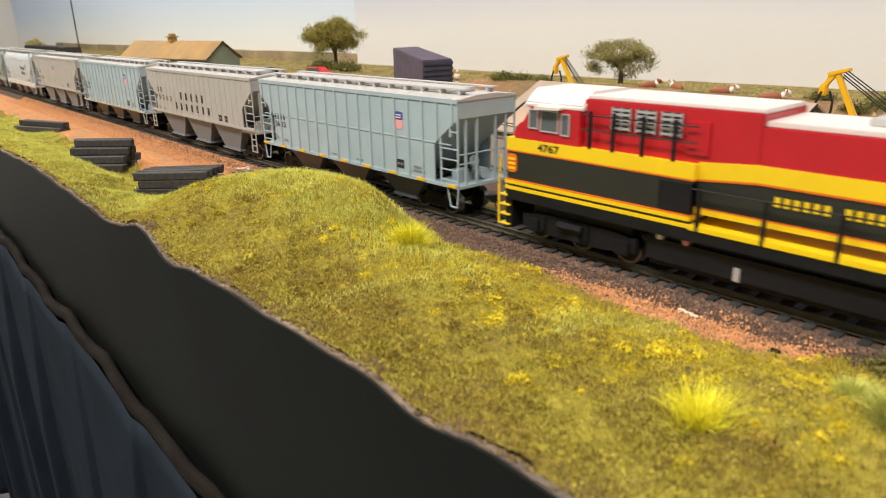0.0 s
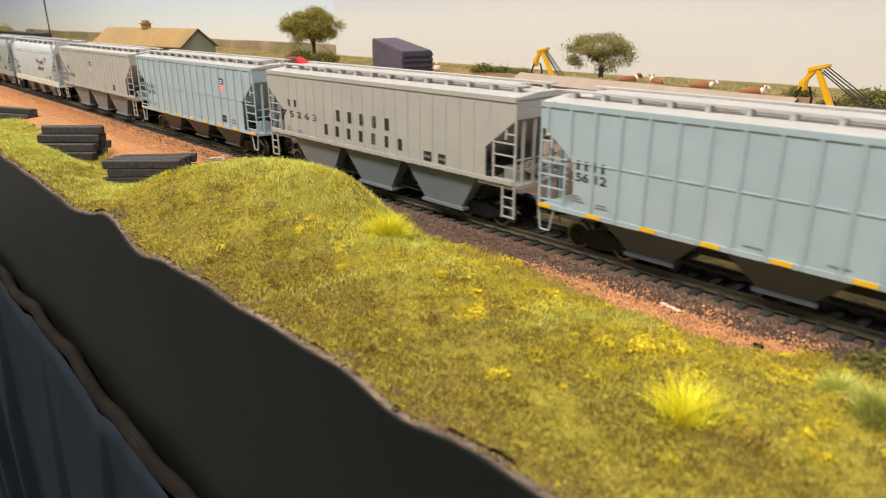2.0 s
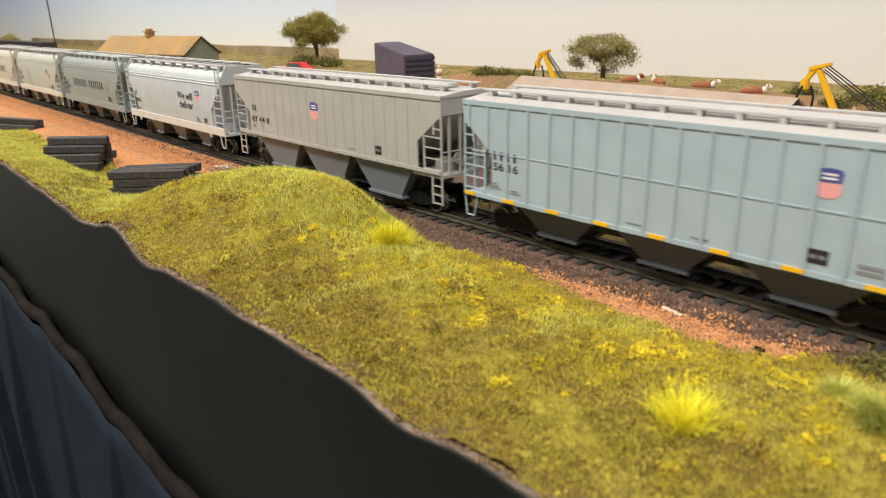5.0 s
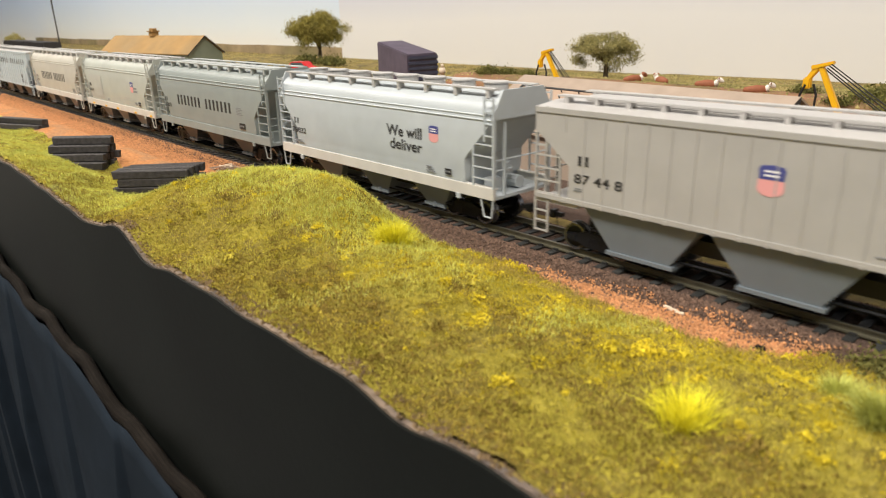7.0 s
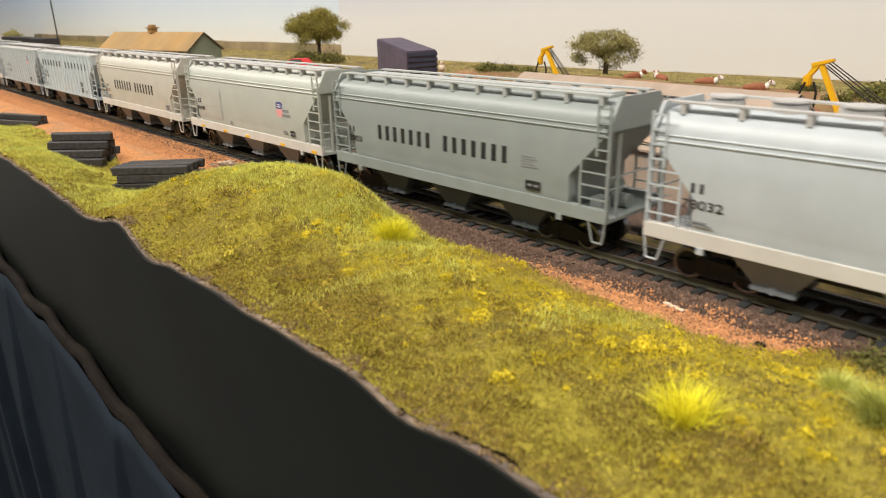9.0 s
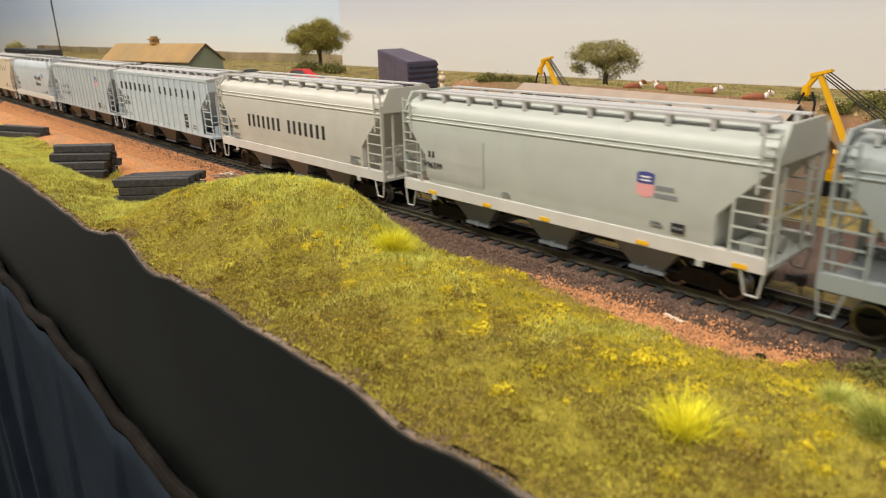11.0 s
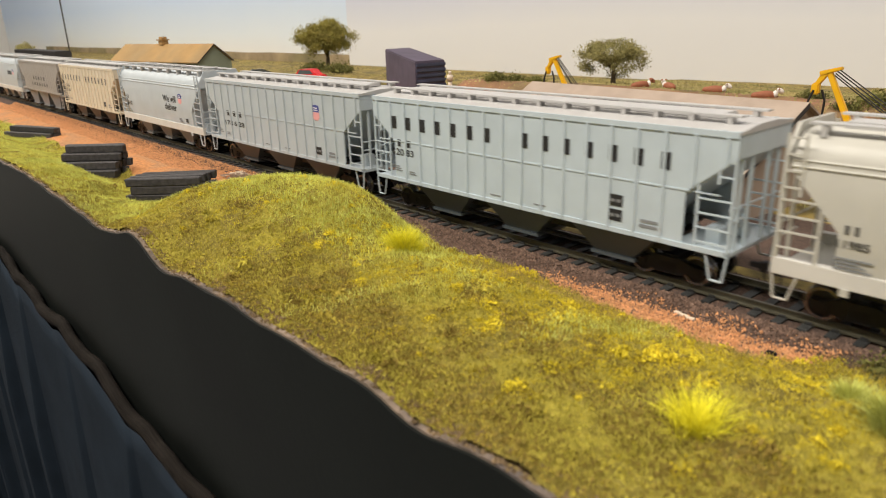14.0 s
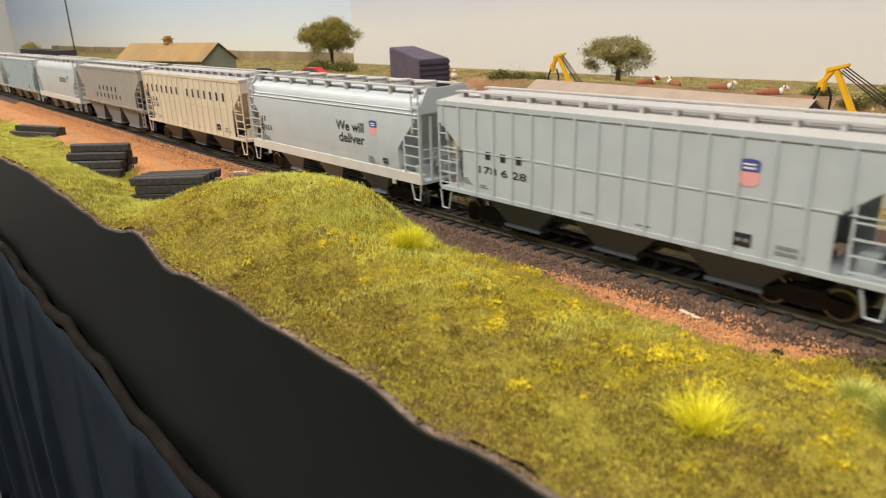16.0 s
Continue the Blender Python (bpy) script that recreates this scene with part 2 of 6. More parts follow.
def edge_height(x):
    """The top of the fascia board."""
    g = lambda c, s: np.exp(-0.5 * ((x - c) / s) ** 2)
    return 0.0050 + 0.0026 * g(-0.27, 0.04) - 0.0023 * g(-0.128, 0.022) + 0.0050 * g(-0.079, 0.0125) - 0.0035 * g(-0.045, 0.013) + 0.0008 * g(0.078, 0.012) - 0.0025 * g(0.103, 0.01) + 0.0004 * np.sin(x * 160)


FRONT = -0.118


def mound(x, y):
    """The long knoll beside the track: a gentle tail, a blunt steep end."""
    u, w = x + 0.051, y + 0.033
    along = np.where(u > 0, np.exp(-0.5 * (np.abs(u) / 0.0335) ** 3), np.exp(-0.5 * (u / 0.056) ** 2))
    across = np.where(w > 0, np.exp(-0.5 * (w / 0.0115) ** 2), np.exp(-0.5 * (w / 0.033) ** 2))
    tail = 1 - np.clip((-0.12 - x) / 0.03, 0, 1) * np.clip((-0.035 - y) / 0.02, 0, 1)
    foot = 0.5 + 0.5 * np.tanh((y + 0.104) / 0.009)
    return 0.0202 * along * across * tail * foot


def grass_edge(x):
    """Where the turf ends towards the track."""
    return np.interp(x, EDGE_X, EDGE_Y)


EDGE_X = (-0.30, -0.20, -0.15, -0.11, -0.085, -0.06, -0.035, -0.015, 0.0, 0.02, 0.04, 0.066, 0.096, 0.12, 0.135, 0.146, 0.155, 0.20)
EDGE_Y = (-0.053, -0.053, -0.037, -0.020, -0.012, -0.009, -0.0095, -0.018, -0.015, -0.0105, -0.0105, -0.0135, -0.0205, -0.0225, -0.0215, -0.012, 0.0005, 0.0025)


def ground_height(x, y):
    s = np.clip((-0.012 - y) / 0.045, 0, 1)
    s = s * s * (3 - 2 * s)
    near = -0.0065 + 0.0105 * s
    e = np.clip((-0.07 - y) / 0.048, 0, 1)
    near = near * (1 - e) + edge_height(x) * e
    near = near + mound(x, y) + 0.0050 * bump2(x, y, -0.098, -0.078, 0.026, 0.016)
    near = near - 0.0125 * np.clip((-0.125 - x) / 0.05, 0, 1) * np.exp(-0.5 * ((y + 0.065) / 0.0185) ** 2) + 0.003 * bump2(x, y, -0.30, -0.098, 0.05, 0.015)
    near = near + 0.0011 * waves(x, y, 130, 3) * s
    back = -0.0065 - 0.002 * np.clip((y - 0.05) / 0.03, 0, 1)
    hill = np.clip((y - 0.24 - 0.02 * waves(x, y, 14, 5)) / 0.07, 0, 1) * np.clip((x + 0.372) / 0.05, 0, 1)
    hill = hill * hill * (3 - 2 * hill)
    back = back + hill * (0.0365 + 0.002 * waves(x, y, 20, 8) - 0.085 * np.clip(y - 0.33, 0, 0.4)) + 0.018 * bump2(x, y, -0.83, 0.47, 0.11, 0.05)
    return np.where(y < 0.02, near, back)

# ---- the hall and the layout's base ----
def plain_box(name, x0, x1, y0, y1, z0, z1, mat, parent=None, label="", bevel=0.0):
    bm = bmesh.new()
    box(bm, x0, x1, y0, y1, z0, z1)
    return part(name, bm, mat, parent, label, bevel)


def structure(ob, label, category):
    return tagged(ob, label, category, kind="structure")


structure(plain_box("floor", -4.6, 3.6, -3.2, 1.6, -1.1, -1.0, CARPET), "dark grey hall floor", "floor")
structure(plain_box("ceiling", -4.6, 3.6, -3.2, 1.6, 1.7, 1.8, HALL), "white hall ceiling", "ceiling")
structure(plain_box("wall_south", -4.6, 3.6, -3.3, -3.2, -1.0, 1.7, HALL), "plain pale hall wall", "wall")
structure(plain_box("wall_north", -4.6, 3.6, 1.6, 1.7, -1.0, 1.7, HALL), "plain pale hall wall", "wall")
structure(plain_box("wall_west", -4.7, -4.6, -3.2, 1.6, -1.0, 1.7, HALL), "plain pale hall wall", "wall")
structure(plain_box("wall_east", 3.6, 3.7, -3.2, 1.6, -1.0, 1.7, HALL), "plain pale hall wall", "wall")

# The ground is one sheet, fine near the track.
XS = np.concatenate([np.arange(-3.6, -0.7, 0.02), np.arange(-0.7, 0.36, 0.0022), np.arange(0.36, 2.6, 0.02)])
YS = np.concatenate([np.arange(FRONT, 0.06, 0.0022), np.arange(0.06, 0.96, 0.012)])
ground = sheet("ground", XS, YS, ground_height, EARTH)
structure(ground, "brown earth under turf and gravel of a model landscape", "ground")

GX = np.concatenate([np.arange(-3.5, -0.6, 0.03), np.arange(-0.6, 0.36, 0.003), np.arange(0.36, 2.5, 0.03)])


def strip(name, y0, y1, lift, mat, label, xs=GX, n=14, ragged=0.0):
    """A layer that lies on the ground between two lines along the track."""
    t = np.linspace(0, 1, n)
    X, T = np.meshgrid(xs, t, indexing="ij")
    lo = y0(X) + ragged * waves(X, X * 0 + 1, 160, 11)
    Y = lo + (y1(X) - lo) * T
    Z = ground_height(X, Y) + lift * np.sin(np.pi * np.clip(T, 0.0, 1)) ** 0.5 - 0.0004
    i = np.arange(X.size).reshape(X.shape)
    f = np.stack([i[:-1, :-1], i[1:, :-1], i[1:, 1:], i[:-1, 1:]], -1).reshape(-1, 4)
    ob = soup(name, np.stack([X, Y, Z], -1).reshape(-1, 3), f, mat, True)
    return structure(ob, label, "ground")


gravel_low = lambda x: grass_edge(x) - 0.003
gravel_top = lambda x: np.maximum(0 * x + 0.000, gravel_low(x) + 0.002)
SPLIT = [GX[GX < -0.105], GX[(GX > -0.111) & (GX < 0.058)], GX[GX > 0.052]]
for span in (SPLIT[0], SPLIT[2]):
    strip("gravel_strip", gravel_low, gravel_top, 0.0012, GRAVEL, "orange fine gravel beside the ballast", xs=span, ragged=0.002)
strip("ballast_shoulder", gravel_low, gravel_top, 0.0010, BED, "dark brown ballast shoulder below the mound", xs=SPLIT[1], ragged=0.002)


def bed_height(X, Y):
    d = np.abs(Y - 0.0185)
    s = np.clip((0.0275 - d) / 0.0095, 0, 1)
    return -0.0070 + 0.0036 * s * s * (3 - 2 * s)


structure(strip("rear_gravel", lambda x: 0 * x + 0.048, lambda x: 0 * x + 0.150, 0.0010, BED, "dark strip of yard ground behind the train", ragged=0.004), "dark strip of yard ground behind the train", "ground")
structure(sheet("ballast_bed", GX, np.linspace(-0.0095, 0.0465, 24), bed_height, BED), "dark brown ballast bed under the track", "ballast")


# The fascia board with its wavy sawn edge.
def ribbon(name, lower, upper, y0, y1, mat, xs):
    v, f = [], []
    for x in xs:
        a, b = lower(x), upper(x)
        v += [(x, y0, a), (x, y0, b), (x, y1, b), (x, y1, a)]
    for i in range(len(xs) - 1):
        for k in range(4):
            j = (k + 1) % 4
            f.append((4 * i + k, 4 * i + j, 4 * i + 4 + j, 4 * i + 4 + k))
    return soup(name, v, f, mat)


FX = np.concatenate([np.arange(-3.6, -0.6, 0.05), np.arange(-0.6, 0.36, 0.0015), np.arange(0.36, 2.61, 0.05)])
fascia = ribbon("fascia", lambda x: -0.30, lambda x: edge_height(x) - 0.0002, FRONT - 0.0020, FRONT - 0.0012, FASCIA, FX)
structure(fascia, "black painted fascia board with a wavy sawn top edge", "fascia")
rim = ribbon("trim", lambda x: edge_height(x) - 0.004, lambda x: edge_height(x) + 0.0005 + 0.0002 * math.sin(x * 900) + 0.00015 * math.sin(x * 2300), FRONT - 0.0012, FRONT + 0.0004, RIM, FX)
structure(rim, "grey-brown plaster rim along the fascia edge", "trim")
structure(plain_box("baseboard", -3.6, 2.6, FRONT + 0.002, 0.95, -0.09, -0.03, HALL), "wooden base of the layout", "base")


# The cloth skirt that hangs below, with its woven band.
def band_top(x):
    return -0.0862 - 0.047 * x + 0.0022 * np.sin(x * 31 + 1) + 0.0012 * np.sin(x * 77) + 0.0006 * np.sin(x * 190)


def cloth(name, top, bottom, base, depth, mat, xs, rows, seed):
    X, T = np.meshgrid(xs, np.linspace(0, 1, rows), indexing="ij")
    Z = top(X) + (bottom - top(X)) * T
    # lapped pleats: each rises slowly and drops back at a sharp edge
    U = X + 0.012 * waves(X, X * 0, 22, seed) + 0.010 * T
    saw = (U / 0.105) % 1.0
    fold = np.where(saw < 0.95, saw / 0.95, (1 - saw) / 0.05) * (0.65 + 0.35 * np.sin(np.floor(U / 0.105) * 2.4))
    fold = fold + 0.07 * waves(X + 0.05 * T, T * 0, 60, seed + 1)
    Y = base - depth * (0.06 + np.clip(T * 4, 0, 0.94)) * (0.15 + fold) * 0.5
    i = np.arange(X.size).reshape(X.shape)
    f = np.stack([i[:-1, :-1], i[1:, :-1], i[1:, 1:], i[:-1, 1:]], -1).reshape(-1, 4)
    ob = soup(name, np.stack([X, Y, Z], -1).reshape(-1, 3), f, mat, True)
    ob.modifiers.new("thick", "SOLIDIFY").thickness = 0.0006
    return ob


CX = np.arange(-1.2, 0.5, 0.0012)
skirt = new("skirt_curtain")
tagged(skirt, "dark navy cloth curtain hanging in folds below the fascia", "curtain")
fabric = cloth("fabric", lambda x: band_top(x) - 0.0072 + 0.0012 * np.sin(x * 60) + 0.0007 * np.sin(x * 143 + 2), -0.62, -0.1272, 0.024, CLOTH, CX, 40, 21)
fabric.parent = skirt
v, f = [], []
for i, x in enumerate(CX):
    for k in range(8):
        a = 2 * math.pi * k / 8
        v.append((x, -0.1250 + 0.0032 * math.cos(a) - 0.0008 * math.sin(x * 90), band_top(x) - 0.0042 + 0.0042 * math.sin(a)))
for i in range(len(CX) - 1):
    for k in range(8):
        f.append((8 * i + k, 8 * i + (k + 1) % 8, 8 * i + 8 + (k + 1) % 8, 8 * i + 8 + k))
band = soup("band", v, f, BRAID, True)
band.parent = skirt
tagged(band, "black woven hem band")
# Slanting stitches round the outer side of the band
v, f = [], []
for i, x in enumerate(np.arange(-0.5, 0.12, 0.0011)):
    zc, yc = float(band_top(x)) - 0.0042, -0.1245 - 0.0008 * math.sin(x * 90)
    for k, deg in enumerate((85, 110, 135, 160, 185, 210)):
        b = len(v)
        for dx, da in ((-0.0005, -9), (-0.0001, -9), (0.0005, 9), (0.0001, 9)):
            a = math.radians(deg + da)
            v.append((x + dx + 0.0005 * (k % 2), yc - 0.0005 + 0.0035 * math.cos(a), zc + 0.0045 * math.sin(a)))
        f.append((b, b + 1, b + 2, b + 3))
stitch = soup("stitching", v, f, STITCH)
stitch.parent = skirt
tagged(stitch, kind="stuff")

# Backdrop panels behind the landscape.
bm = bmesh.new()
box(bm, -1.19, 2.6, 0.76, 0.772, -0.10, 0.75)
structure(part("backdrop", bm, SKY_WHITE), "pale painted sky backdrop panel", "backdrop")
bm = bmesh.new()
prism(bm, [(-1.195, -0.1), (-1.195, 0.75), (-4.59, 0.75), (-4.59, -0.1)], 0.0, 0.012)
bp = part("backdrop", bm, SKY_BLUE)
for q in bp.data.vertices:
    q.co.y += 0.776 + (q.co.x + 1.195) * 0.02
structure(bp, "light blue painted sky backdrop panel", "backdrop")
bm = bmesh.new()
n = 60
pts = [(-1.2 - 2.6 * i / n, 0.0135 + 0.0006 * math.sin(i * 0.9) + 0.0008 * math.sin(i * 0.37)) for i in range(n + 1)] + [(-3.8, -0.08), (-1.2, -0.08)]
prism(bm, pts, -0.006, -0.003)
fp = part("backdrop", bm, FIELD)
for q in fp.data.vertices:
    q.co.y += 0.776 + (q.co.x + 1.195) * 0.02
structure(fp, "painted brown field on the backdrop", "backdrop")


# ---- the track ----
track = new("railway_track")
tagged(track, "single model railway track with dark plastic ties and weathered rails", "track")
YC = 0.0185


def rail_profile(bm):
    pr = [(-0.0012, -0.0026), (0.0012, -0.0026), (0.0012, -0.0021), (0.0003, -0.0018), (0.0003, -0.0008), (0.00055, -0.0006), (0.00055, -0.0001), (-0.00055, -0.0001), (-0.00055, -0.0006), (-0.0003, -0.0008), (-0.0003, -0.0018), (-0.0012, -0.0021)]
    a, b = [bm.verts.new((-3.5, y, z)) for y, z in pr], [bm.verts.new((2.5, y, z)) for y, z in pr]
    bm.faces.new(a), bm.faces.new(b[::-1])
    for i in range(12):
        j = (i + 1) % 12
        bm.faces.new((a[i], b[i], b[j], a[j]))


for side in (-1, 1):
    bm = bmesh.new()
    rail_profile(bm)
    r = part("rail", bm, RAIL, track)
    r.location.y = YC + side * 0.0088
    bm = bmesh.new()
    box(bm, -3.5, 2.5, -0.00045, 0.00045, -0.0001, 0.0)
    h = part("railhead", bm, RAILTOP, r, "polished running surface")


def turf_height(x, y):
    """The lumpy foam cover of the bank."""
    lump = np.abs(waves(x, y, 430, 91)) * 0.55 + np.abs(waves(x, y, 900, 92)) * 0.45 + 0.5 * np.clip(waves(x, y, 210, 93), 0, 1)
    return ground_height(x, y) + 0.0032 * lump


def turf_scatter(name, mat, n, x0, x1, y0, y1, size, keep, seed, label, lift=0.0, power=1.0, base_height=None):
    """Small foam crumbs lying on the ground: rough octahedra."""
    r = np.random.default_rng(seed)
    x = x1 - (x1 - x0) * r.random(n) ** power
    y = r.uniform(y0, y1, n)
    k = keep(x, y, r.random(n))
    x, y = x[k], y[k]
    n = len(x)
    s = r.uniform(size[0], size[1], n) * r.uniform(0.6, 1.2, n)
    z = (base_height or (turf_height if y1 < 0 else ground_height))(x, y) + lift + s * 0.25
    base = np.array([(1, 0, 0), (-1, 0, 0), (0, 1, 0), (0, -1, 0), (0, 0, 1), (0, 0, -1)], float)
    v = base[None] * r.uniform(0.55, 1.3, (n, 6, 1)) + r.normal(0, 0.22, (n, 6, 3))
    a = r.uniform(0, 6.28, n)
    c, d = np.cos(a)[:, None], np.sin(a)[:, None]
    v = np.stack([v[..., 0] * c - v[..., 1] * d, v[..., 0] * d + v[..., 1] * c, v[..., 2]], -1)
    v = v * s[:, None, None] + np.stack([x, y, z], -1)[:, None]
    t = np.array([(0, 2, 4), (2, 1, 4), (1, 3, 4), (3, 0, 4), (2, 0, 5), (1, 2, 5), (3, 1, 5), (0, 3, 5)])
    f = (t[None] + 6 * np.arange(n)[:, None, None]).reshape(-1, 3)
    ob = soup(name, v.reshape(-1, 3), f, mat)
    return tagged(ob, label, "turf" if "turf" in name else "gravel", kind="stuff")


def blades(name, mat, x, y, z, length, width, lean, seed, label, category="grass", kind="stuff", aim=None):
    """Thin bent fibres standing on given spots."""
    r = np.random.default_rng(seed)
    n = len(x)
    a, b = r.uniform(0, 6.283, n), r.uniform(0, 6.283, n)
    a = a if aim is None else aim
    l = length * r.uniform(0.55, 1.15, n)
    q = lean * r.uniform(0.2, 1.0, n)
    dx, dy = np.cos(a) * q, np.sin(a) * q
    wx, wy = np.cos(b) * width, np.sin(b) * width
    p0 = np.stack([x, y, z], -1)
    up = np.sqrt(np.clip(1 - q * q, 0.05, 1))
    mid = p0 + np.stack([dx * 0.35, dy * 0.35, up * 0.55], -1) * l[:, None]
    tip = p0 + np.stack([dx, dy, up * 0.95], -1) * l[:, None]
    w = np.stack([wx, wy, 0 * wx], -1)
    v = np.stack([p0 - w, p0 + w, mid - w * 0.8, mid + w * 0.8, tip], 1)
    t = np.array([(0, 1, 3), (0, 3, 2), (2, 3, 4)])
    f = (t[None] + 5 * np.arange(n)[:, None, None]).reshape(-1, 3)
    ob = soup(name, v.reshape(-1, 3), f, mat)
    return tagged(ob, label, category, kind=kind)

# ---- the train ----
SPEED = 0.12
W = 0.0185


def words(name, text, height, mat, parent, x, z, y, width=None, label="", bold=0.018):
    """Flat lettering on a side that faces -y; x, z is its lower left corner."""
    cu = bpy.data.curves.new(name, "FONT")
    cu.body, cu.size, cu.extrude, cu.offset = text, 1.0, 0.0, bold
    tmp = new(name, cu)
    me = bpy.data.meshes.new_from_object(tmp.evaluated_get(bpy.context.evaluated_depsgraph_get()))
    bpy.data.objects.remove(tmp)
    co = np.zeros(len(me.vertices) * 3)
    me.vertices.foreach_get("co", co)
    co = co.reshape(-1, 3)
    lo, hi = co.min(0), co.max(0)
    ky = height / (hi[1] - lo[1])
    kx = width / (hi[0] - lo[0]) if width else ky
    p = np.stack([x + (co[:, 0] - lo[0]) * kx, np.full(len(co), y), z + (co[:, 1] - lo[1]) * ky], -1)
    me.vertices.foreach_set("co", p.ravel())
    me.materials.clear()
    me.materials.append(mat)
    me.update()
    ob = new(name, me)
    ob.parent = parent
    return tagged(ob, label)


def bars(name, parent, mat, x0, x1, z0, z1, count, y, thick=0.5, skip=()):
    """Plain bars in place of lettering, one for each character."""
    p = (x1 - x0) / count

    def fill(bm):
        box(bm, -p * thick / 2, p * thick / 2, -0.00004, 0.0001, z0, z1)
    for i in range(count):
        if i not in skip:
            shared(name[:-1], ("bar", mat.name, round(p * thick, 5), z0, z1), fill, mat, parent, pose(x0 + p * (i + 0.5), y, 0))


def emblem(parent, x, z, w, h, y):
    bm = bmesh.new()
    prism(bm, [(x - w * 0.42, z + h), (x, z + h * 1.04), (x + w * 0.42, z + h), (x + w * 0.5, z + h * 0.88), (x + w * 0.46, z + h * 0.56), (x - w * 0.46, z + h * 0.56), (x - w * 0.5, z + h * 0.88)], y, y + 0.0002)
    e = part("emblem", bm, BLUE_INK, parent, "blue and pink shield emblem")
    bm = bmesh.new()
    pts = [(x - w * 0.48, z + h * 0.54), (x + w * 0.48, z + h * 0.54)] + [(x + w * 0.5 * math.cos(a), z + h * 0.27 + h * 0.27 * math.sin(a)) for a in [-i * math.pi / 8 for i in range(9)]]
    prism(bm, pts, y - 0.00002, y + 0.0002)
    part("emblem_field", bm, PINK_INK, e)
    bm = bmesh.new()
    for k in range(2):
        box(bm, x - w * 0.28, x + w * 0.28, y - 0.0001, y, z + h * (0.66 + 0.14 * k), z + h * (0.72 + 0.14 * k))
    part("emblem_bars", bm, WHITE_INK, e)


def print_lines(parent, x, z, w, rows, y, mat=INK_GREY, h=0.0005, gap=0.001):
    bm = bmesh.new()
    for i in range(rows):
        box(bm, x + 0.0003 * (i % 2), x + w * (1 - 0.17 * (i % 3)), y - 0.00004, y + 0.0001, z + gap * i, z + gap * i + h)
    part("small_print", bm, mat, parent)


def data_panel(parent, x, z, w, h, y):
    bm = bmesh.new()
    box(bm, x, x + w, y - 0.00004, y + 0.0001, z, z + h)
    p = part("data_panel", bm, INK, parent)
    bm = bmesh.new()
    for k in (0.16, 0.58):
        box(bm, x + w * k, x + w * (k + 0.28), y - 0.0001, y, z + h * 0.35, z + h * 0.62)
    part("data_print", bm, INK_GREY, p)


# One truck, built once with its wheelsets, copied under each car.
WHEEL_R = 0.00525
WHEELSETS = []


def disc(bm, y, r, h, n=20):
    rod(bm, (0, y, 0), (0, y + h, 0), r, n)


def lathe(r, n=22):
    """Both wheels and their axle as one turned piece round the y axis."""
    one = [(0.0, -0.0104), (r * 0.3, -0.0104), (r * 0.34, -0.0098), (r * 0.78, -0.0097), (r * 0.82, -0.0102), (r, -0.0102), (r, -0.0078), (r + 0.0006, -0.0074), (r + 0.0006, -0.0068), (r * 0.8, -0.0066), (r * 0.3, -0.0070), (0.0010, -0.0064)]
    prof = one + [(a, -b) for a, b in one[::-1]]
    bm = bmesh.new()
    rings = []
    for a, y in prof:
        rings.append([bm.verts.new((a * math.cos(i * 2 * math.pi / n), y, a * math.sin(i * 2 * math.pi / n))) for i in range(n)] if a > 0 else [bm.verts.new((0, y, 0))])
    for p, q in zip(rings[:-1], rings[1:]):
        for i in range(n):
            j = (i + 1) % n
            if len(p) == 1:
                bm.faces.new((p[0], q[j], q[i]))
            elif len(q) == 1:
                bm.faces.new((p[i], p[j], q[0]))
            else:
                bm.faces.new((p[i], p[j], q[j], q[i]))
    return bm


def grime(ws, r):
    """Only the treads and rims shine; the plates and the axle are dark."""
    ws.data.materials.append(RUST)
    for p in ws.data.polygons:
        c = p.center
        if math.hypot(c.x, c.z) < r * 0.8:
            p.material_index = 1


def make_truck():
    bm = bmesh.new()
    for s in (-1, 1):
        y = s * 0.0108
        prism(bm, [(-0.0136, 0.0042), (-0.0136, 0.0066), (-0.0085, 0.0070), (-0.0045, 0.0085), (0.0045, 0.0085), (0.0085, 0.0070), (0.0136, 0.0066), (0.0136, 0.0042), (0.0088, 0.0040), (0.0045, 0.0022), (-0.0045, 0.0022), (-0.0088, 0.0040)], y - 0.0007, y + 0.0007)
        for x in (-0.0023, -0.0008, 0.0008, 0.0023):
            rod(bm, (x, y + s * 0.0004, 0.0028), (x, y + s * 0.0004, 0.0066), 0.0006, 6)
        for x in (-0.0102, 0.0102):
            box(bm, x - 0.0016, x + 0.0016, y - 0.0011, y + 0.0011, 0.0038, 0.0066)
    box(bm, -0.003, 0.003, -0.0105, 0.0105, 0.0045, 0.0092)
    tr = part("truck", bm, BLACK, None, "black sprung freight truck", bevel=0.0002)
    for x in (-0.0102, 0.0102):
        ws = part("wheelset", lathe(WHEEL_R), STEEL, tr, "dark wheels with bright rims on an axle")
        grime(ws, WHEEL_R)
        ws.location = (x, 0, WHEEL_R)
        WHEELSETS.append((ws, x))
    return tr


TRUCK = make_truck()
TRUCK_USED = []


def add_truck(parent, x):
    if not TRUCK_USED:
        TRUCK.matrix_basis = pose(x, 0, 0)
        TRUCK.parent = parent
        TRUCK_USED.append(1)
        return TRUCK
    t = copy_thing(TRUCK, pose(x, 0, 0))
    t.parent = parent
    for ws, (_, wx) in zip(sorted(t.children, key=lambda o: o.location.x), list(WHEELSETS[:2])):
        WHEELSETS.append((ws, wx))
    return t


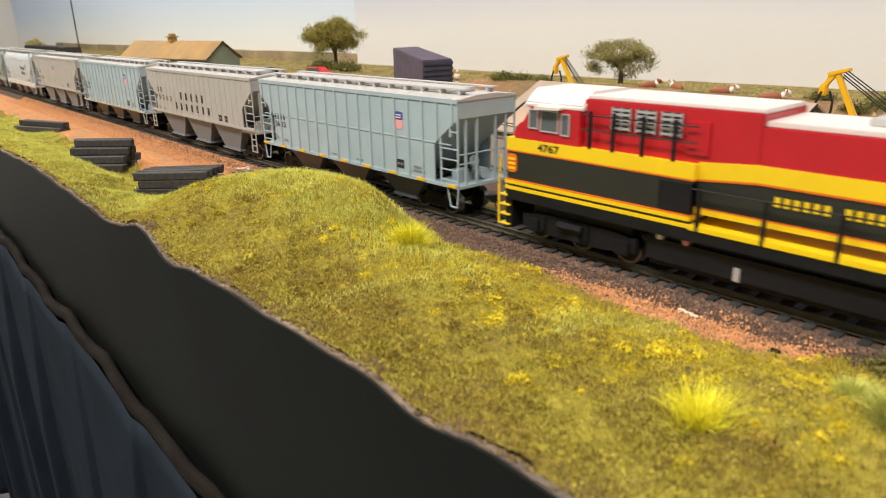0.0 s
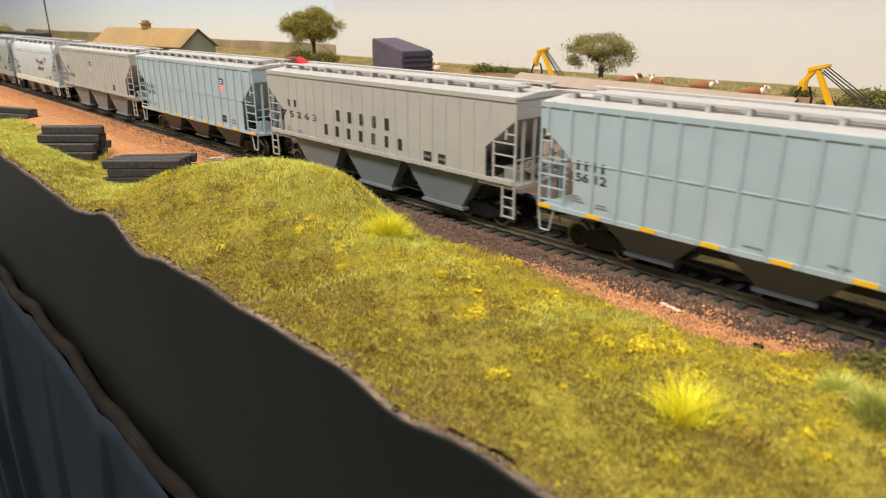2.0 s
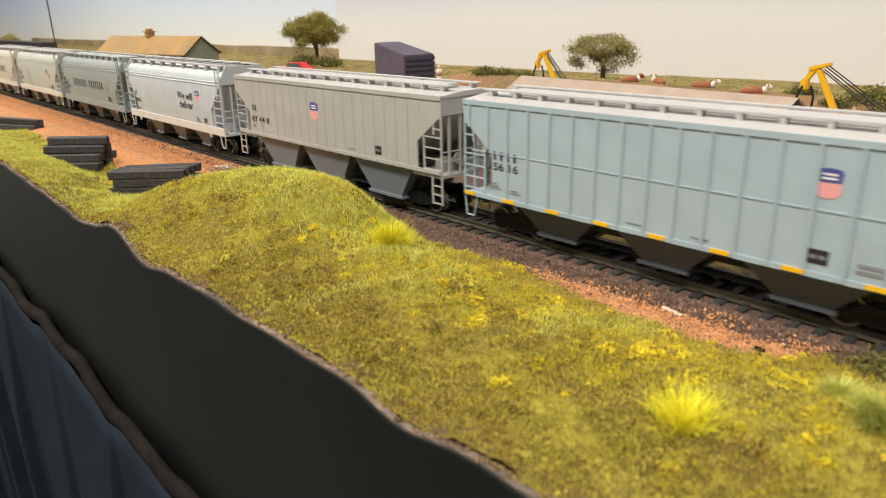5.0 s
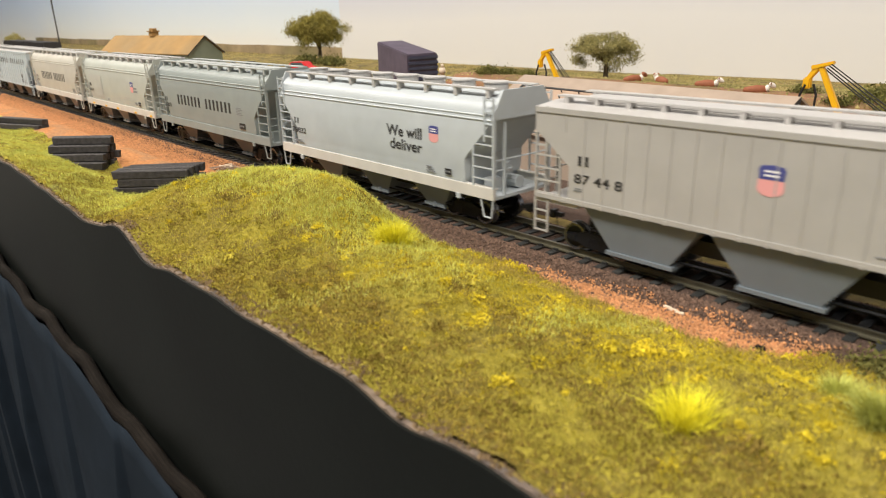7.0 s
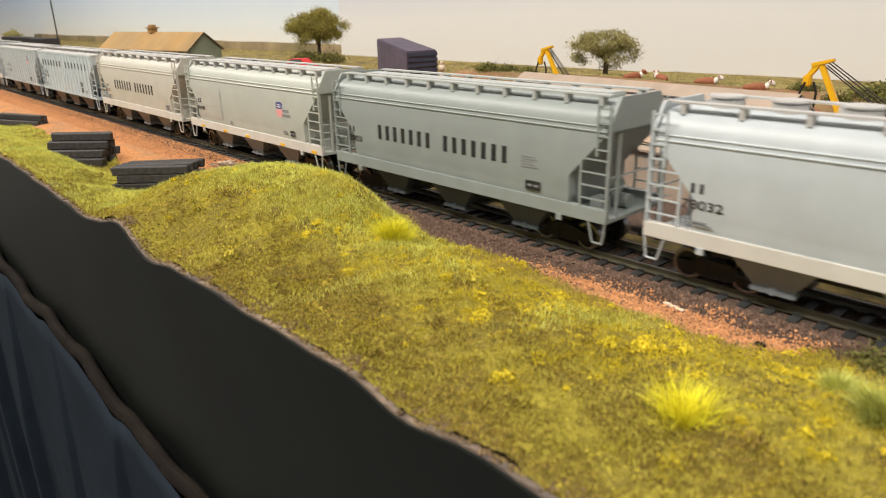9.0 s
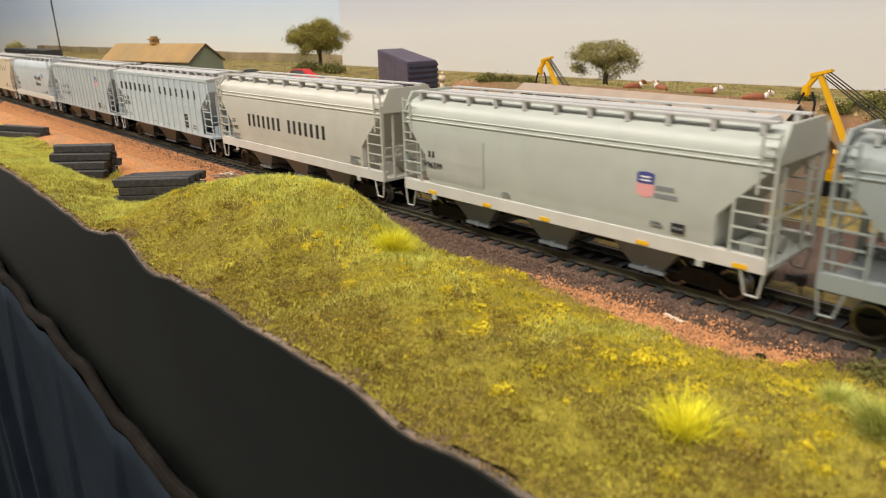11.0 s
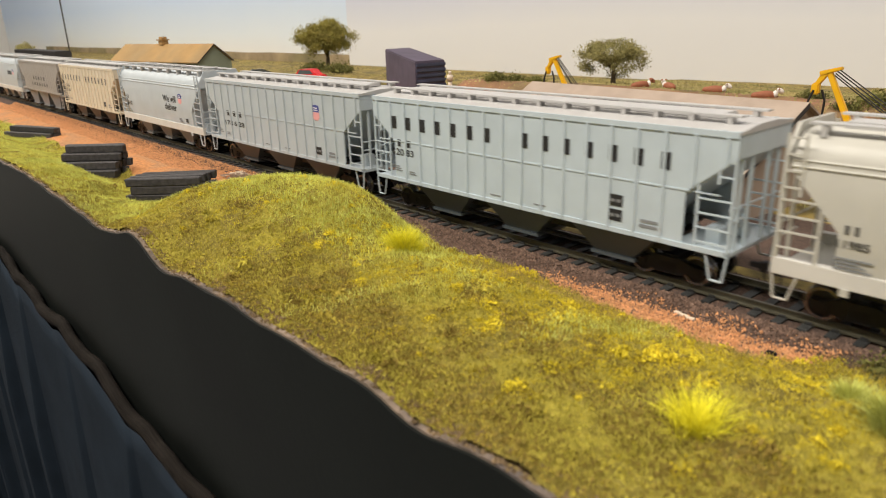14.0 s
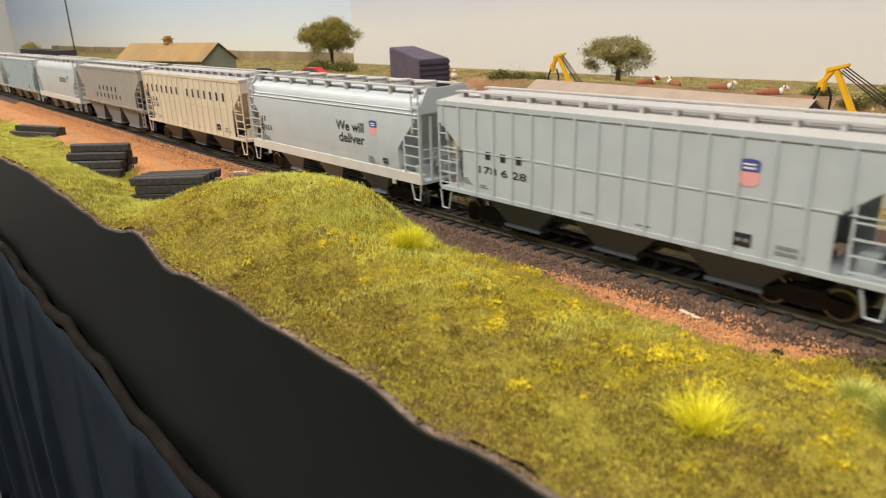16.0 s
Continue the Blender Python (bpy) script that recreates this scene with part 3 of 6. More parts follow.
def ladder(name, car, mat, m, w, z0, z1, step):
    def stiles(bm):
        for x in (0, w):
            box(bm, x - 0.0004, x + 0.0004, -0.0003, 0.0003, z0, z1)

    def rung(bm):
        box(bm, 0.0004, w - 0.0004, -0.00028, 0.00028, -0.00028, 0.00028)
    lad = shared(name, ("stiles", mat.name, w, z0, z1), stiles, mat, car, m)
    z = z0 + step * 0.5
    while z < z1 - 0.001:
        shared("rung", ("rung", mat.name, w), rung, mat, lad, pose(0, 0, z))
        z += step


def coupler(parent, x, s):
    bm = bmesh.new()
    box(bm, min(x, x + s * 0.0048), max(x, x + s * 0.0048), -0.0009, 0.0009, 0.0080, 0.0098)
    box(bm, x + s * 0.0048 - 0.0011, x + s * 0.0048 + 0.0011, -0.0016, 0.0016, 0.0072, 0.0106)
    rod(bm, (x + s * 0.004, 0.0006, 0.0080), (x + s * 0.0046, 0.002, 0.0030), 0.0003, 5)
    part("coupler", bm, RUST, parent, bevel=0.0002)


def end_gear(car, L, mat, style):
    """Corner posts, ladders, end platform, brake wheel and stirrups at both ends."""
    top = 0.0545 if style != "C" else 0.0555
    base = {"G": 0.0190, "R": 0.0150, "C": 0.0142}[style]
    for s in (-1, 1):
        e = s * (L / 2 - 0.0006)
        for q in (-1, 1):
            y = q * (W - 0.0004)
            ladder("ladder", car, mat, pose(e - (0.0115 if s > 0 else 0), y, 0), 0.0115, base + 0.0014, 0.0385, 0.0048)
            ladder("upper_ladder", car, mat, pose(e - (0.0050 if s > 0 else 0), y, 0), 0.0050, 0.0385, top + 0.001, 0.0048)
            bm = bmesh.new()
            if style == "G":
                for x in (0, 0.0062):
                    box(bm, e - s * x - 0.0004, e - s * x + 0.0004, y - 0.0003, y + 0.0003, 0.0070, base + 0.002)
                for z in (0.0072, 0.0112, 0.0152):
                    box(bm, min(e, e - s * 0.0062), max(e, e - s * 0.0062), y - 0.0003, y + 0.0003, z, z + 0.0006)
            else:
                rod(bm, (e, y, base), (e - s * 0.001, y, 0.0066), 0.0004, 5)
                rod(bm, (e - s * 0.001, y, 0.0066), (e - s * 0.0052, y, 0.0066), 0.0004, 5)
                rod(bm, (e - s * 0.0052, y, 0.0066), (e - s * 0.0072, y, base), 0.0004, 5)
            part("stirrup_step", bm, mat, car)
        bm = bmesh.new()
        for y in ((-0.0128, -0.006, 0.006, 0.0128) if style != "C" else (-0.0105, 0.0105)):
            box(bm, e - s * 0.0007 - 0.0005, e - s * 0.0007 + 0.0005, y - 0.0005, y + 0.0005, base, 0.046)
            part("end_post", bm, mat, car)
            bm = bmesh.new()
        bm = bmesh.new()
        box(bm, min(e, e - s * 0.020), max(e, e - s * 0.020), -W + 0.0005, W - 0.0005, base, base + 0.0014)
        part("end_platform", bm, mat, car)
        bm = bmesh.new()
        rod(bm, (e - s * 0.001, -W + 0.001, 0.0305), (e - s * 0.001, W - 0.001, 0.0305), 0.00035, 5)
        rod(bm, (e - s * 0.001, -W + 0.001, 0.0262), (e - s * 0.001, -0.006, 0.0262), 0.00035, 5)
        part("grab_iron", bm, mat, car)
        if s > 0:
            bm = bmesh.new()
            rod(bm, (e - 0.0042, -0.0048, 0.0262), (e - 0.0028, -0.0048, 0.0262), 0.0026, 14)
            rod(bm, (e - 0.0046, -0.0048, 0.0262), (e - 0.0016, -0.0048, 0.0262), 0.0006, 6)
            part("brake_wheel", bm, mat, car, "round brake wheel housing")
            bm = bmesh.new()
            rod(bm, (e - 0.010, 0.002, base + 0.0044), (e - 0.003, 0.002, base + 0.0044), 0.0028, 10)
            box(bm, e - 0.011, e - 0.006, -0.012, -0.006, base + 0.0014, base + 0.0074)
            part("air_tank", bm, mat, car)
        coupler(car, e, s)


def under_hoppers(car, xs, mat, half, z0, z1, wide=(0.0158, 0.0122), low=0.38):
    for x in xs:
        def fill(bm):
            a = [bm.verts.new(p) for p in ((-half, -wide[0], z1), (half, -wide[0], z1), (half, wide[0], z1), (-half, wide[0], z1))]
            b = [bm.verts.new(p) for p in ((-half * low, -wide[1], z0), (half * low, -wide[1], z0), (half * low, wide[1], z0), (-half * low, wide[1], z0))]
            bm.faces.new(a), bm.faces.new(b[::-1])
            for i in range(4):
                j = (i + 1) % 4
                bm.faces.new((a[i], a[j], b[j], b[i]))
            box(bm, -half * (low + 0.08), half * (low + 0.08), -wide[1] - 0.0010, wide[1] + 0.0010, z0 - 0.0008, z0 + 0.0005)
        shared("hopper_bay", ("bay", mat.name, half, z0), fill, mat, car, pose(x, 0, 0))
    bm = bmesh.new()
    for y in (-0.0122, -0.0085, 0.0085, 0.0122):
        rod(bm, (xs[0] - 0.012, y, z0 + 0.002), (xs[-1] + 0.012, y, z0 + 0.002), 0.0005, 5)
    rod(bm, (xs[0], 0, 0.0085), (xs[-1], 0, 0.0085), 0.0025, 6)
    # Dark filler block, added to close the see-through gaps between the bays.
    box(bm, xs[0] - 0.022, xs[-1] + 0.022, -0.0105, 0.0105, 0.0100, 0.0152)
    part("underframe", bm, GUNMETAL, car)


def roofwalk(car, L, z, mat, outer, posts):
    def walkway(bm):
        box(bm, -L / 2 + 0.004, L / 2 - 0.004, -0.0019, 0.0019, 0, 0.0006)

    def bracket(bm):
        box(bm, -0.0008, 0.0008, -0.0017, 0.0017, -0.0034, 0)
    for q in (-1, 1):
        shared("roofwalk", ("walk", mat.name, round(L, 4)), walkway, mat, car, pose(0, q * outer, z))
        for i in range(posts):
            shared("roofwalk_bracket", ("bracket", mat.name), bracket, mat, car, pose(-L / 2 + 0.008 + (L - 0.016) * i / (posts - 1), q * outer, z))


def side_car(name, L, mat, style, label):
    """Flat-sided covered hopper: R has outside ribs, G has flush panels."""
    car = new(name)
    tagged(car, label, "hopper wagon", group="hopper wagons of the train")
    sill, eave, cut, knee = 0.0158 if style == "R" else 0.0212, 0.0543, 0.0160, (0.0468, 0.0345)
    h = L / 2 - 0.0004
    pts = [(-h, eave), (h, eave), (h, knee[0]), (h - cut, knee[1]), (h - cut, sill), (-h + cut, sill), (-h + cut, knee[1]), (-h, knee[0])]
    for q in (-1, 1):
        bm = bmesh.new()
        prism(bm, pts, q * W - (0.0006 if q > 0 else 0), q * W + (0.0006 if q < 0 else 0))
        part("side_sheet", bm, mat, car)
    bm = bmesh.new()
    prism(bm, [(-h, eave), (h, eave), (h, knee[0]), (h - 0.036, sill + 0.001), (-h + 0.036, sill + 0.001), (-h, knee[0])], -W + 0.0006, W - 0.0006)
    part("body", bm, mat, car, "tank body with sloping end sheets")
    bm = bmesh.new()
    a = [(-W - 0.0002, eave), (-W - 0.0002, eave + 0.0008), (-0.006, eave + 0.0022), (0.006, eave + 0.0022), (W + 0.0002, eave + 0.0008), (W + 0.0002, eave)]
    r0, r1 = [bm.verts.new((-h - 0.0004, y, z)) for y, z in a], [bm.verts.new((h + 0.0004, y, z)) for y, z in a]
    bm.faces.new(r0), bm.faces.new(r1[::-1])
    for i in range(6):
        j = (i + 1) % 6
        bm.faces.new((r0[i], r1[i], r1[j], r0[j]))
    part("roof", bm, P_ROOF, car, "off-white roof")
    bm = bmesh.new()
    box(bm, -h + 0.012, h - 0.012, -0.0045, 0.0045, eave + 0.0022, eave + 0.0042)
    part("hatch", bm, P_ROOF, car, "long roof hatch cover", bevel=0.0004)
    roofwalk(car, L, eave + 0.0040, P_ROOF, 0.0088, 14)
    for q in (-1, 1):
        y = q * (W + 0.0004)
        for e, z0, z1 in ((0.0, eave - 0.0010, eave + 0.0009), (0.001, sill - 0.0004, sill + 0.0013)):
            bm = bmesh.new()
            box(bm, -h + e, h - e, min(y, y - q * 0.0009), max(y, y - q * 0.0009), z0, z1)
            part("side_rail", bm, mat, car)
    if style == "R":
        n = 18
        for q in (-1, 1):
            for i in range(n):
                x = -h + 0.0033 + (2 * h - 0.0066) * i / (n - 1)
                low = sill if abs(x) < h - cut else knee[1] + (abs(x) - h + cut) / cut * (knee[0] - knee[1])
                key = ("rib", mat.name, round(low, 4))

                def fill(bm, low=low):
                    box(bm, -0.0005, 0.0005, -0.0006, 0.0006, low, eave - 0.0008)
                shared("rib", key, fill, mat, car, pose(x, q * W, 0))
        bm = bmesh.new()
        for i in range(n - 1):
            x = -h + 0.0033 + (2 * h - 0.0066) * i / (n - 1)
            box(bm, x + 0.001, x + (2 * h - 0.0066) / (n - 1) - 0.001, -W - 0.00025, -W + 0.0001, 0.0348, 0.0353)
        part("weld_seam", bm, mat, car)
        under_hoppers(car, (-0.046, 0.0, 0.046), BAY_SHADE_DEEP, 0.021, 0.0042, sill + 0.001)
    else:
        bm = bmesh.new()
        n = 20
        for i in range(n):
            x = -h + 0.014 + (2 * h - 0.028) * i / (n - 1)
            low = sill if abs(x) < h - cut else 0.047
            box(bm, x - 0.00022, x + 0.00022, -W - 0.00018, -W + 0.0001, low, eave - 0.001)
            box(bm, x - 0.0005, x + 0.0005, -W - 0.0007, -W + 0.0001, sill - 0.0006, sill + 0.0006)
        part("panel_seam", bm, mat, car)
        under_hoppers(car, (-0.049, 0.0, 0.049), BAY_SHADE_MID, 0.0243, 0.0045, sill + 0.001, (0.0172, 0.0146), 0.47)
    end_gear(car, L, mat, style)
    for s in (-1, 1):
        add_truck(car, s * (L / 2 - 0.0245))
    return car




def round_car(name, L, mat, label, hatches=0, brackets=9):
    """Covered hopper with a rounded tank body and a long side sill."""
    car = new(name)
    tagged(car, label, "hopper wagon", group="hopper wagons of the train")
    prof = [(0.0125, 0.0152), (0.0172, 0.0180), (0.0181, 0.0240), (0.0184, 0.0310), (0.0183, 0.0390), (0.0180, 0.0440), (0.0174, 0.0490), (0.0160, 0.0525), (0.0135, 0.0550), (0.0100, 0.0565), (0.0, 0.0572)]
    ring = prof + [(-y, z) for y, z in prof[-2::-1]]

    def xe(z):
        if z > 0.0462:
            return L / 2 - 0.0022
        if z > 0.0300:
            return L / 2 - 0.0022 - (0.0462 - z) / 0.0162 * 0.0150
        k = max(0.0, 0.0225 - z) / 0.0075
        return L / 2 - 0.0172 - 0.0040 * k * k
    fine = []
    for (y0, z0), (y1, z1) in zip(ring[:-1], ring[1:]):
        i = len(fine) // 6
        (ya, za), (yb, zb) = ring[max(i - 1, 0)], ring[min(i + 2, len(ring) - 1)]
        for k in range(6):
            t = k / 6
            c0, c1, c2, c3 = -0.5 * t + t * t - 0.5 * t ** 3, 1 - 2.5 * t * t + 1.5 * t ** 3, 0.5 * t + 2 * t * t - 1.5 * t ** 3, -0.5 * t * t + 0.5 * t ** 3
            fine.append((c0 * ya + c1 * y0 + c2 * y1 + c3 * yb, c0 * za + c1 * z0 + c2 * z1 + c3 * zb))
    fine.append(ring[-1])
    bm = bmesh.new()
    a, b = [bm.verts.new((-xe(z), y, z)) for y, z in fine], [bm.verts.new((xe(z), y, z)) for y, z in fine]
    for i in range(len(fine) - 1):
        bm.faces.new((a[i], b[i], b[i + 1], a[i + 1]))
    bm.faces.new((a[0], a[-1], b[-1], b[0]))
    # end sheets slope inwards below the shoulder
    half = len(fine) // 2
    for e in (a, b):
        for i in range(half):
            q = (e[i], e[i + 1], e[len(fine) - 2 - i], e[len(fine) - 1 - i])
            bm.faces.new(q if len(set(q)) == 4 else (e[i], e[i + 1], e[len(fine) - 1 - i]))
    part("body", bm, mat, car, "rounded tank body", smooth=False)
    bm = bmesh.new()
    for q in (-1, 1):
        for z, y in ((0.0472, 0.01775), (0.0490, 0.0174)):
            rod(bm, (-L / 2 + 0.0022, q * y, z), (L / 2 - 0.0022, q * y, z), 0.0004, 6)
    part("bead", bm, mat, car)
    for q in (-1, 1):
        y = q * W
        pr = [(0, 0.0142), (0, 0.0194), (-0.003, 0.0194), (-0.003, 0.0188), (-0.0016, 0.0188), (-0.0016, 0.0142)]
        bm = bmesh.new()
        va, vb = [bm.verts.new((-L / 2, y + q * d, z)) for d, z in pr], [bm.verts.new((L / 2, y + q * d, z)) for d, z in pr]
        bm.faces.new(va), bm.faces.new(vb[::-1])
        for i in range(6):
            j = (i + 1) % 6
            bm.faces.new((va[i], vb[i], vb[j], va[j]))
        bmesh.ops.recalc_face_normals(bm, faces=bm.faces)
        part("side_sill", bm, mat if mat in (P_SAGE,) else P_SILL, car, "long pale side sill", bevel=0.0002)
        for e in (-1, 1):
            def pad(bm):
                box(bm, -0.0012, 0.0012, -0.0004, 0.0004, 0.0122, 0.0144)
            shared("jacking_pad", ("pad", mat.name), pad, mat, car, pose(e * (L / 2 - 0.021), y, 0))
    roofwalk(car, L, 0.0588, P_ROOF if mat != P_SAGE else P_SAGE_ROOF, 0.0122, brackets)
    top = P_ROOF if mat != P_SAGE else P_SAGE_ROOF
    if hatches:
        for i in range(hatches):
            x = -L / 2 + 0.016 + (L - 0.032) * i / (hatches - 1)
            bm = bmesh.new()
            rod(bm, (x, 0, 0.0565), (x, 0, 0.0600), 0.0052, 20)
            rod(bm, (x, 0, 0.0600), (x, 0, 0.0608), 0.0058, 20)
            part("round_hatch", bm, P_ROOF, car, bevel=0.0003)
    else:
        bm = bmesh.new()
        box(bm, -L / 2 + 0.010, L / 2 - 0.010, -0.005, 0.005, 0.0565, 0.0590)
        part("hatch", bm, top, car, "long trough hatch cover", bevel=0.0005)
    for s in (-1, 1):
        bm = bmesh.new()
        y0 = W - 0.0006
        pts = [(-y0, 0.0500), (-0.0125, 0.0590), (0.0125, 0.0590), (y0, 0.0500), (y0, 0.0150), (y0 - 0.0012, 0.0150), (y0 - 0.0012, 0.0475), (-y0 + 0.0012, 0.0475), (-y0 + 0.0012, 0.0150), (-y0, 0.0150)]
        x = s * (L / 2 - 0.0008)
        va, vb = [bm.verts.new((x - 0.0005, y, z)) for y, z in pts], [bm.verts.new((x + 0.0005, y, z)) for y, z in pts]
        bm.faces.new(va), bm.faces.new(vb[::-1])
        for i in range(10):
            j = (i + 1) % 10
            bm.faces.new((va[i], vb[i], vb[j], va[j]))
        part("end_frame", bm, mat, car, "end frame arching over the roof walk")
    # Bays and outlet gates carry the painted-in underbody shade.
    under_hoppers(car, (-0.042, 0.0, 0.042), BAY_SHADE_LIGHT if mat != P_SAGE else BAY_SHADE_DEEP, 0.015, 0.0040, 0.0155)
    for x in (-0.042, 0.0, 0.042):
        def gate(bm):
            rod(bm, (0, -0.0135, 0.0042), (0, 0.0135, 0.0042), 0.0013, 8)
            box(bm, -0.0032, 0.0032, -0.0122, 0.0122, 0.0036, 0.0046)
        shared("outlet_gate", ("gate", mat.name), gate, BAY_SHADE_LIGHT if mat != P_SAGE else BAY_SHADE_DEEP, car, pose(x, 0, 0))
    end_gear(car, L, mat, "C")
    for s in (-1, 1):
        add_truck(car, s * (L / 2 - 0.0235))
    return car


P_SAGE_ROOF = car_paint("grey_green_roof", (0.42, 0.44, 0.43))

YS_ = -W - 0.00014   # lettering on the panels between ribs
YF = -W - 0.00014    # on flush sides
YR = -0.01848    # on rounded sides
TRAIN = []


def place(car, s_front, s_rear):
    TRAIN.append((car, (s_front + s_rear) / 2))


def yellow_tabs(car, xs, z, y=-W - 0.0008, w=0.0062):
    for x in xs:
        bm = bmesh.new()
        box(bm, x - w / 2, x + w / 2, y, y + 0.0002, z, z + 0.0014)
        part("reflector_tab", bm, YELLOW_TAPE, car, "yellow reflective tab on the sill")


def ribbed(s0, s1, mat, number, label, count=4, shield=True, tabs=False):
    c = side_car("hopper_wagon", s0 - s1, mat, "R", label)
    L = s0 - s1
    yp = YS_
    wide = number.startswith("178")
    x0 = -L / 2 + (0.0262 if wide else 0.0153)
    words("lettering", number, 0.0032, INK, c, x0, 0.0262 if wide else 0.0282, YS_, 0.0270 if wide else 0.0150)
    bars("reporting_bars", c, INK, x0 + 0.001, x0 + (0.027 if wide else 0.0150), 0.0325, 0.0358, count, YS_, 0.34)
    print_lines(c, -L / 2 + 0.0155, 0.0205, 0.006, 3, yp)
    print_lines(c, -L / 2 + 0.0265, 0.0198, 0.005, 2, yp)
    print_lines(c, -0.012, 0.0188, 0.006, 1, yp)
    print_lines(c, 0.012, 0.0188, 0.006, 1, yp)
    data_panel(c, 0.0470, 0.0196, 0.0058, 0.0042, YS_)
    print_lines(c, 0.0600, 0.0194, 0.0085, 2, YS_, gap=0.0018, h=0.0011)
    if shield:
        emblem(c, 0.0498, 0.0385, 0.0068, 0.0082, YS_)
    if tabs:
        yellow_tabs(c, [-L / 2 + 0.004 + (L - 0.008) * i / 8 for i in range(9)], 0.0158)
    place(c, s0, s1)
    return c


def build_train():
    # 1
    ribbed(0.829, 0.645, P_BLUE, "156 12", "pale blue-grey ribbed covered hopper wagon, yellow tabs, shield emblem", tabs=True)
    # 2
    c = side_car("hopper_wagon", 0.189, P_GREY, "G", "warm grey flush-sided covered hopper wagon with spaced black lettering")
    o = 0.539
    words("lettering", "7 5 2 6 3", 0.0036, INK, c, 0.4595 - o, 0.0312, YF, 0.0345)
    bars("reporting_bars", c, INK, 0.464 - o, 0.4765 - o, 0.0372, 0.0408, 2, YF, 0.35)
    bars("brand_bars", c, INK, 0.5090 - o, 0.5585 - o, 0.0336, 0.0392, 5, YF, 0.30)
    bars("brand_bars", c, INK, 0.4975 - o, 0.5680 - o, 0.0256, 0.0309, 7, YF, 0.28)
    print_lines(c, 0.464 - o, 0.0235, 0.005, 3, YF)
    print_lines(c, 0.474 - o, 0.0235, 0.005, 2, YF)
    data_panel(c, 0.5795 - o, 0.0235, 0.0050, 0.0042, YF)
    data_panel(c, 0.5890 - o, 0.0235, 0.0050, 0.0042, YF)
    place(c, 0.6335, 0.4445)
    # 3
    ribbed(0.4280, 0.2440, P_BLUE, "156 16", "pale blue-grey ribbed covered hopper wagon, yellow tabs, shield emblem", tabs=True)
    # 4
    c = side_car("hopper_wagon", 0.189, P_GREY, "G", "warm grey flush-sided covered hopper wagon with a shield emblem")
    o = 0.136
    words("lettering", "87 44 8", 0.0036, INK, c, 0.0605 - o, 0.0288, YF, 0.0205)
    bars("reporting_bars", c, INK, 0.0612 - o, 0.0672 - o, 0.0355, 0.0390, 2, YF, 0.42)
    print_lines(c, 0.0605 - o, 0.0258, 0.004, 2, YF, gap=0.0008)
    emblem(c, 0.1303 - o, 0.0360, 0.0078, 0.0090, YF)
    data_panel(c, 0.1825 - o, 0.0245, 0.0050, 0.0042, YF)
    print_lines(c, 0.1600 - o, 0.0245, 0.006, 1, YF)
    place(c, 0.2305, 0.0415)
    # 5 and 11
    for s0, s1, num in ((0.0200, -0.1500, "78032"), (-1.1160, -1.2850, "77653")):
        c = round_car("hopper_wagon", s0 - s1, P_WHITE, "pale grey-white rounded covered hopper wagon with a black slogan", hatches=8, brackets=9)
        o = (s0 + s1) / 2
        d = s0 - 0.0200
        words("lettering", "We will", 0.0052, INK, c, -0.0500 - o + d, 0.0346, YR, 0.0255, bold=0.022)
        words("lettering", "deliver", 0.0052, INK, c, -0.0478 - o + d, 0.0284, YR, 0.0235, bold=0.022)
        emblem(c, -0.0165 - o + d, 0.0345, 0.0062, 0.0072, YR)
        words("lettering", num, 0.0030, INK, c, -0.1368 - o + d, 0.0268, YR, 0.0140)
        bars("reporting_bars", c, INK, -0.1350 - o + d, -0.1290 - o + d, 0.0320, 0.0352, 2, YR, 0.42)
        print_lines(c, -0.1360 - o + d, 0.0215, 0.010, 2, YR)
        data_panel(c, -0.0095 - o + d, 0.0215, 0.0040, 0.0026, YR)
        print_lines(c, -0.0220 - o + d, 0.0212, 0.006, 3, YR)
        place(c, s0, s1)
    # 6
    c = round_car("hopper_wagon", 0.169, P_SAGE, "grey-green rounded covered hopper wagon with bold black lettering", brackets=11)
    o = -0.2495
    bars("brand_bars", c, INK, -0.2985 - o, -0.2115 - o, 0.0300, 0.0368, 15, YR, 0.44, skip=(7,))
    words("lettering", "12003", 0.0028, INK, c, -0.3230 - o, 0.0268, YR, 0.0125)
    bars("reporting_bars", c, INK, -0.3215 - o, -0.3155 - o, 0.0312, 0.0340, 2, YR, 0.42)
    print_lines(c, -0.2055 - o, 0.0300, 0.0085, 5, YR)
    data_panel(c, -0.2030 - o, 0.0215, 0.0075, 0.0035, YR)
    place(c, -0.1650, -0.3340)
    # 7
    c = round_car("hopper_wagon", 0.170, P_MINT, "pale sage rounded covered hopper wagon with a grey paint patch", brackets=11)
    o = -0.4330
    # the patch follows the curve of the side
    bm = bmesh.new()
    rows = [[bm.verts.new((x - o, -float(np.interp(z, (0.0180, 0.0240, 0.0310, 0.0390, 0.0440), (0.0172, 0.0181, 0.0184, 0.0183, 0.0180))) - 0.00030, z)) for x in (-0.5020, -0.4660)] for z in np.linspace(0.0215, 0.0420, 12)]
    for p, q in zip(rows[:-1], rows[1:]):
        bm.faces.new((p[0], p[1], q[1], q[0]))
    part("paint_patch", bm, P_PATCH, c, "grey overpainted patch")
    words("lettering", "496599", 0.0026, INK, c, -0.5030 - o, 0.0268, YR - 0.00036, 0.0120)
    bars("reporting_bars", c, INK, -0.5005 - o, -0.4955 - o, 0.0315, 0.0343, 2, YR - 0.00036, 0.5)
    emblem(c, -0.3905 - o, 0.0315, 0.0068, 0.0084, YR)
